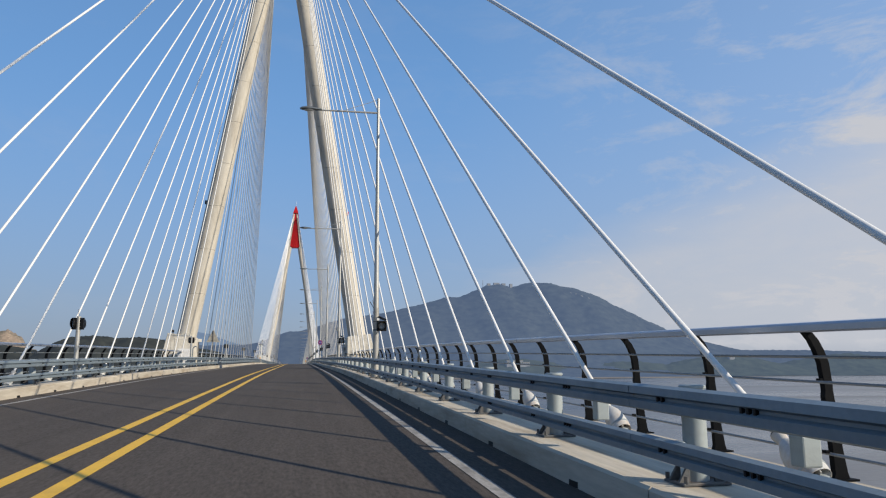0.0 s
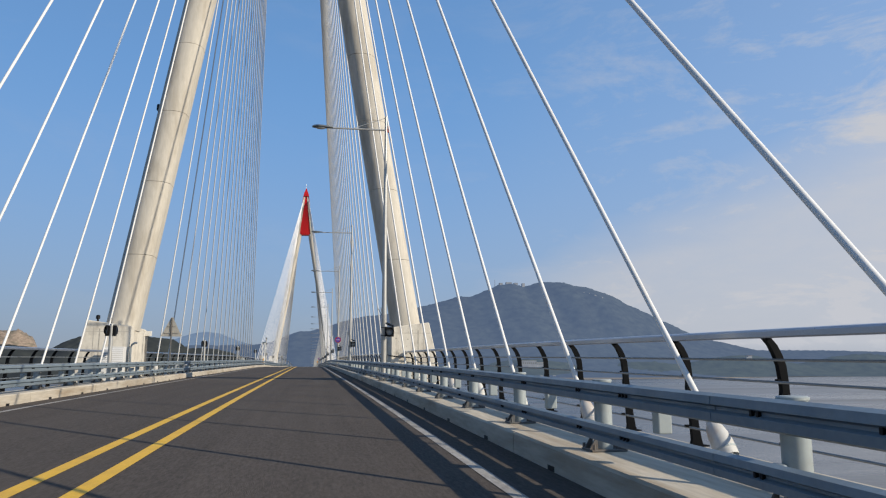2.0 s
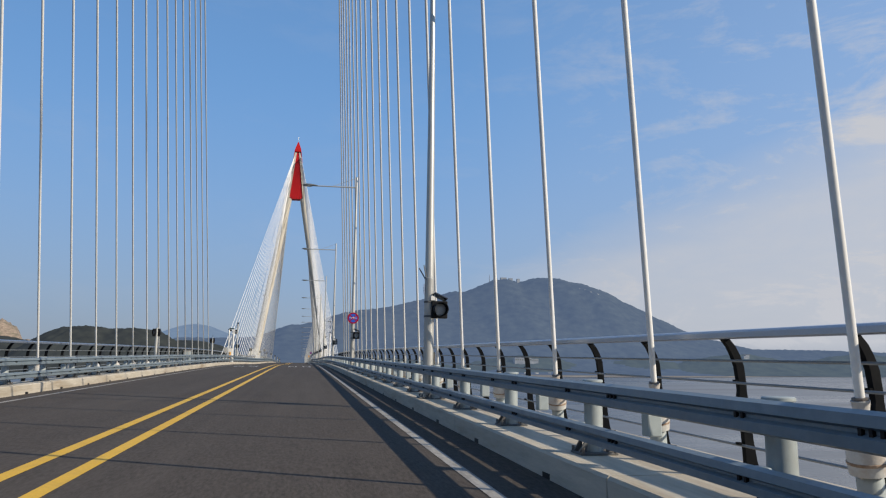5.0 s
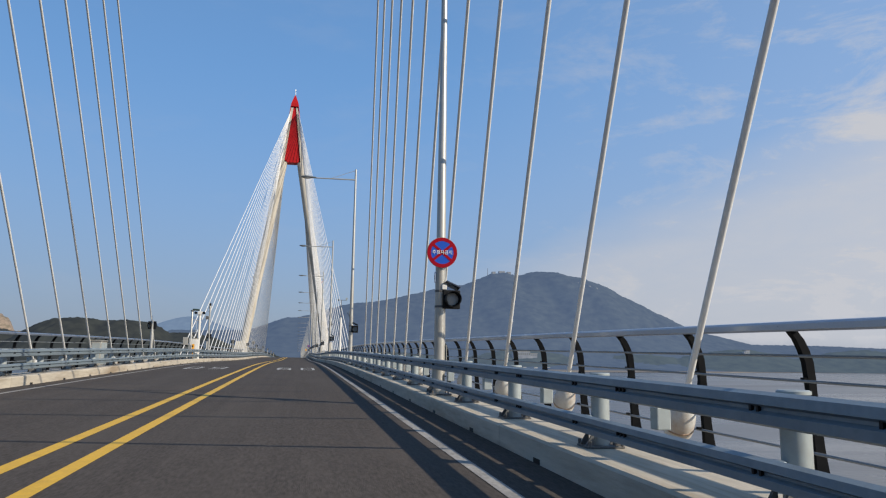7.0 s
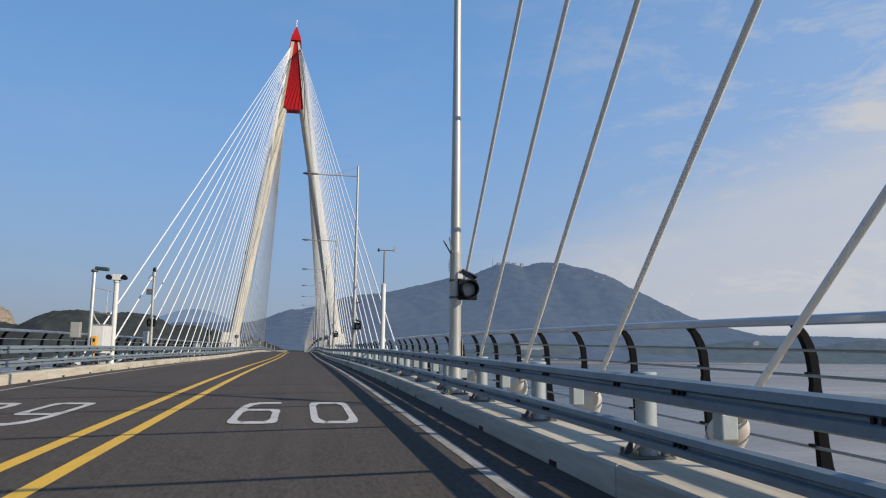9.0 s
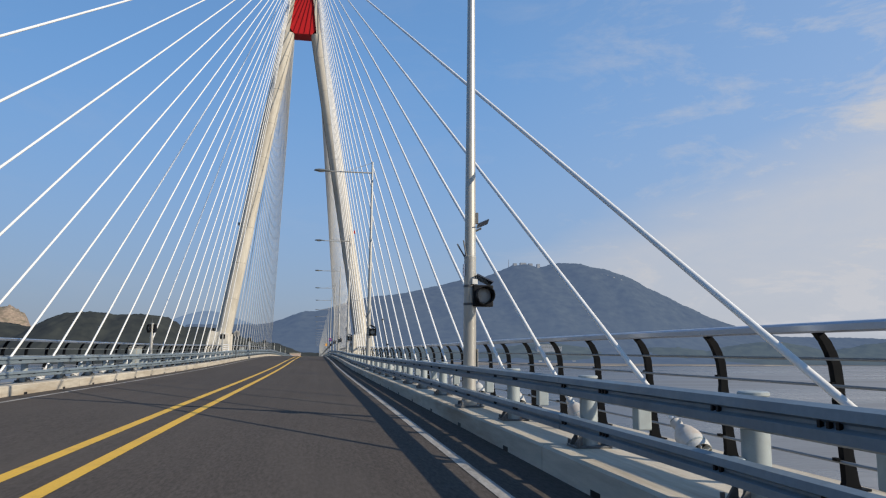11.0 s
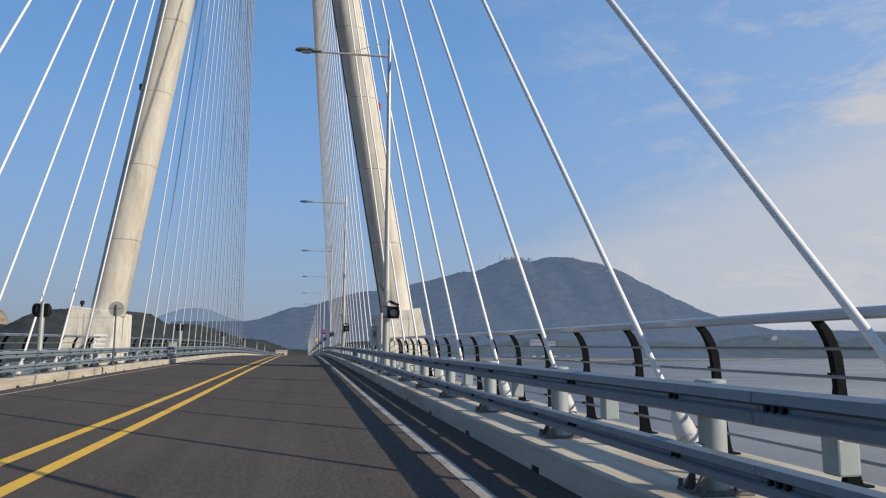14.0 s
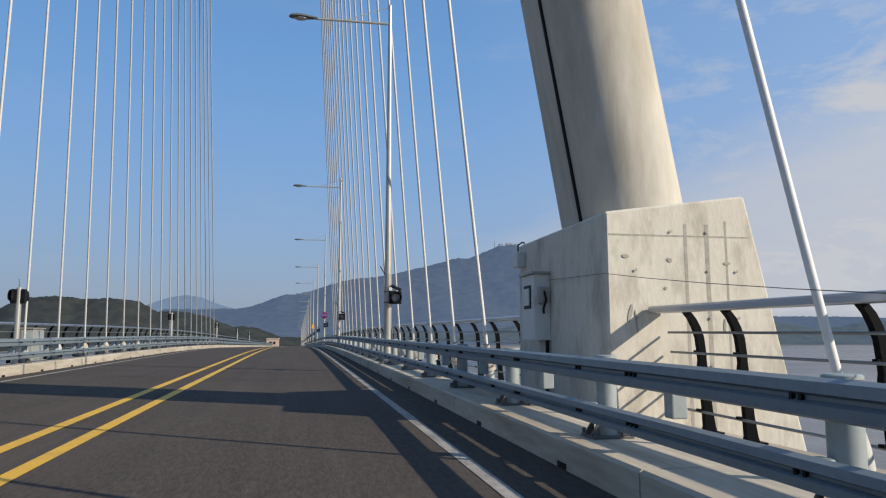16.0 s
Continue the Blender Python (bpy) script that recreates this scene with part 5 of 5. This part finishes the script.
def walkway_cabinet(y):
    """A steel equipment cabinet standing on the land-side walkway."""
    ob = thing("equipment_cabinet", "grey steel equipment cabinet on the walkway", "cabinet", (-6.72, y, deck(y) + 0.02), "walkway cabinets")
    bm = bmesh.new()
    box(bm, -0.22, 0.22, -0.55, 0.55, 0.12, 1.26, 0.02)
    part("body", bm, SIGN_BACK, ob)
    bm = bmesh.new()
    box(bm, -0.26, 0.26, -0.60, 0.60, 1.26, 1.30, 0.01)
    part("roof", bm, SIGN_BACK, ob)
    bm = bmesh.new()
    box(bm, -0.20, 0.20, -0.50, 0.50, 0.0, 0.12)
    part("foot", bm, FOOT_STEEL, ob)
    for ya, yb in ((-0.50, -0.02), (0.02, 0.50)):
        bm = bmesh.new()
        box(bm, 0.22, 0.236, ya, yb, 0.20, 1.18, 0.004)
        part("door", bm, POST_STEEL, ob)
    bm = bmesh.new()
    box(bm, -0.17, 0.17, -0.566, -0.55, 0.22, 1.16, 0.004)
    part("side_panel", bm, POST_STEEL, ob)
    return ob


cabinet_ = walkway_cabinet(66.8)
for y in (126.1, 183.1):
    copy_thing(cabinet_, Matrix.Translation((-6.72, y, deck(y) + 0.02)))


def cable_point(fan, k, height):
    """The point of a sea-side cable at a height over its foot, and the way the cable runs."""
    yp, (start, pitch, highest, drop), _ = fan
    zt, y = anchor_height(k, highest, drop), start + pitch * k
    low = Vector((6.70, y, deck(y) + 0.83))
    way = (Vector((head_x(zt) + 0.28, yp + math.copysign(0.7, pitch), deck(yp) + zt)) - low).normalized()
    return low + way * ((height - 0.83) / way.z), way


def rod_damper():
    """A slim black rod clamped beside the lower end of a cable at three points, with a lead hanging to the deck."""
    at, way = cable_point(FANS[2], 9, 0.86)
    ob = thing("cable_damper", "slim black damper rod clamped along a stay cable", "damper", at)
    aside = Vector((-0.054, 0, 0.02))
    ends = [way * (h / way.z) for h in (0.0, 0.72, 2.2)]
    bm = bmesh.new()
    rod(bm, aside, ends[2] + aside, 0.012, sides=8)
    part("rod", bm, BLACK, ob, smooth=True)
    for e, r in zip(ends, (0.046, 0.046, 0.068)):
        bm = bmesh.new()
        rod(bm, e - way * 0.05, e + way * 0.05, r, sides=14)
        box(bm, e.x - 0.09, e.x + 0.01, e.y - 0.03, e.y + 0.03, e.z - 0.03, e.z + 0.03, 0.008)
        part("clamp", bm, FOOT_STEEL if r > 0.06 else BLACK, ob)
    bm = bmesh.new()
    tube_path(bm, [aside, aside + Vector((0, 0.03, -0.25)), aside + Vector((-0.02, 0.04, -0.55)), aside + Vector((-0.01, 0.02, -0.82))], 0.008, 5)
    part("lead", bm, BLACK, ob)


def strut_damper():
    """A grey piston from a clamp on a cable down to a white hood on the walkway."""
    at, way = cable_point(FANS[0], 9, 1.32)
    foot = Vector((6.80, at.y + 1.38, deck(at.y + 1.38) + 0.03))
    ob = thing("cable_damper", "grey piston damper between a stay cable and the walkway", "damper", foot)
    up_ = at - foot
    d_ = up_.normalized()
    bm = bmesh.new()
    rod(bm, up_ * 0.30, up_ * 0.80, 0.050, sides=14)
    part("cylinder", bm, LAMP_GREY, ob, smooth=True)
    bm = bmesh.new()
    rod(bm, up_ * 0.80, up_ * 0.97, 0.028, sides=10)
    part("piston", bm, POST_STEEL, ob, smooth=True)
    bm = bmesh.new()
    rod(bm, up_ - way * 0.07, up_ + way * 0.07, 0.075, sides=14)
    rod(bm, up_ - d_ * 0.10, up_, 0.04, sides=10)
    part("clamp", bm, FOOT_STEEL, ob)
    bm = bmesh.new()
    lathe(bm, [(0.11, 0.0), (0.115, 0.16), (0.10, 0.26), (0.055, 0.36)], d_.to_track_quat("Z", "Y").to_matrix().to_4x4(), 16)
    part("hood", bm, BOOT, ob, "white hood at the foot", smooth=True)


rod_damper()
strut_damper()


# ---------------------------------------------------------------- far end of the bridge
def toll_house():
    y = 560.0
    z0 = deck(y) - 0.3
    ob = thing("roadside_building", "small pinkish flat-roofed building beside the far road", "building", (-10.0, y, z0))
    bm = bmesh.new()
    box(bm, -3.2, 3.2, -3.0, 3.0, 0.0, 4.2)
    part("wall", bm, PINK_WALL, ob)
    bm = bmesh.new()
    box(bm, -3.5, 3.5, -3.3, 3.3, 4.2, 4.6, 0.05)
    part("roof", bm, KERB, ob)
    for sx in (-1.7, 0.2):
        bm = bmesh.new()
        box(bm, sx, sx + 1.2, -3.06, -3.0, 1.4, 2.8)
        part("window", bm, BLACK, ob)


toll_house()

bm = bmesh.new()
rod(bm, (692, 2690, 300), (692, 2690, 347), 1.6, 0.8, 6)
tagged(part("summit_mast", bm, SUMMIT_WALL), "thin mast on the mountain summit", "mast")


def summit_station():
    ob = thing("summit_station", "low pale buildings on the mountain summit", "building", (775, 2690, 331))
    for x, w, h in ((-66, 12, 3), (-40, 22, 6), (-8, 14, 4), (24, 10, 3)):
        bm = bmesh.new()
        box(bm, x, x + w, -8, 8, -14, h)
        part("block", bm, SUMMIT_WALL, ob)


summit_station()


def shore_houses():
    first = None
    for x, y in ((560, 1885), (585, 1890), (612, 1880), (650, 1888), (900, 1880), (930, 1886), (1230, 1885), (1255, 1900), (1270, 1884)):
        if first is None:
            first = thing("shore_house", "small pale house on the far shore", "house", (x, y, SEA + 0.5), "shore houses")
            bm = bmesh.new()
            box(bm, -4, 4, -3, 3, 0, 3.4)
            part("wall", bm, GREY_BOX, first)
            bm = bmesh.new()
            vs = [[bm.verts.new((sx, yy, zz)) for yy, zz in ((-3.4, 3.3), (0, 5.2), (3.4, 3.3))] for sx in (-4.4, 4.4)]
            bm.faces.new(vs[0])
            bm.faces.new(vs[1][::-1])
            for i in range(3):
                bm.faces.new((vs[0][i], vs[1][i], vs[1][(i + 1) % 3], vs[0][(i + 1) % 3]))
            bmesh.ops.recalc_face_normals(bm, faces=bm.faces[:])
            part("roof", bm, SIGN_BACK, first)
        else:
            copy_thing(first, Matrix.Translation((x, y, SEA + 0.5)))


shore_houses()


def long_building():
    """A long pale building with a lower wing, on the far shore."""
    ob = thing("shore_building", "long pale low building on the far shore", "building", (612, 1990, 15.0))
    for name, x0, x1, h in (("hall", -30, 18, 13.0), ("wing", 18.4, 38, 8.0)):
        bm = bmesh.new()
        box(bm, x0, x1, -9, 9, -12, h, 0.2)
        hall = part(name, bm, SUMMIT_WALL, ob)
        bm = bmesh.new()
        box(bm, x0 - 0.8, x1 + 0.2, -9.8, 9.8, h, h + 0.9)
        part("roof", bm, SIGN_BACK, hall)
        n = int((x1 - x0) / 6)
        for i in range(n):
            bm = bmesh.new()
            box(bm, x0 + 2 + 6 * i, x0 + 5.5 + 6 * i, -9.12, -8.9, h * 0.35, h * 0.7)
            part("window", bm, LAMP_GREY, hall)


long_building()


def hillside_house():
    ob = thing("hillside_house", "white two-storey house on the wooded hillside", "house", (1302, 2005, 33.0))
    bm = bmesh.new()
    box(bm, -9, 9, -5, 5, -14, 6.5)
    part("wall", bm, SUMMIT_WALL, ob)
    bm = bmesh.new()
    box(bm, -3, 9, -5, 5, 6.5, 10)
    part("upper_storey", bm, SUMMIT_WALL, ob)
    bm = bmesh.new()
    box(bm, -10, 10, -6, 6, 10, 10.8)
    part("roof", bm, ROCK, ob)
    for x in (-6, 0, 5):
        bm = bmesh.new()
        box(bm, x, x + 2, -5.1, -4.9, 2, 4.5)
        part("window", bm, LAMP_GREY, ob)


hillside_house()


def cliffs():
    """Small bare rock faces on the seaward shoulder of the mountain."""
    rng = random.Random(5)
    for x, y, w in ((1000, 2560, 11), (1018, 2552, 8), (1032, 2535, 12), (1058, 2530, 7)):
        bm = bmesh.new()
        bmesh.ops.create_icosphere(bm, subdivisions=2, radius=1.0)
        for v in bm.verts:
            v.co *= 1 + rng.uniform(-0.25, 0.25)
        bm.transform(Matrix.Translation((x, y, ridge_height(x, y) - 2)) @ Matrix.Diagonal((w * 0.6, 7, 4.5, 1)))
        tagged(part("rock_face", bm, SUMMIT_WALL), "small pale rock face on the wooded mountain", "rock", "mountain rock faces", "structure")


cliffs()
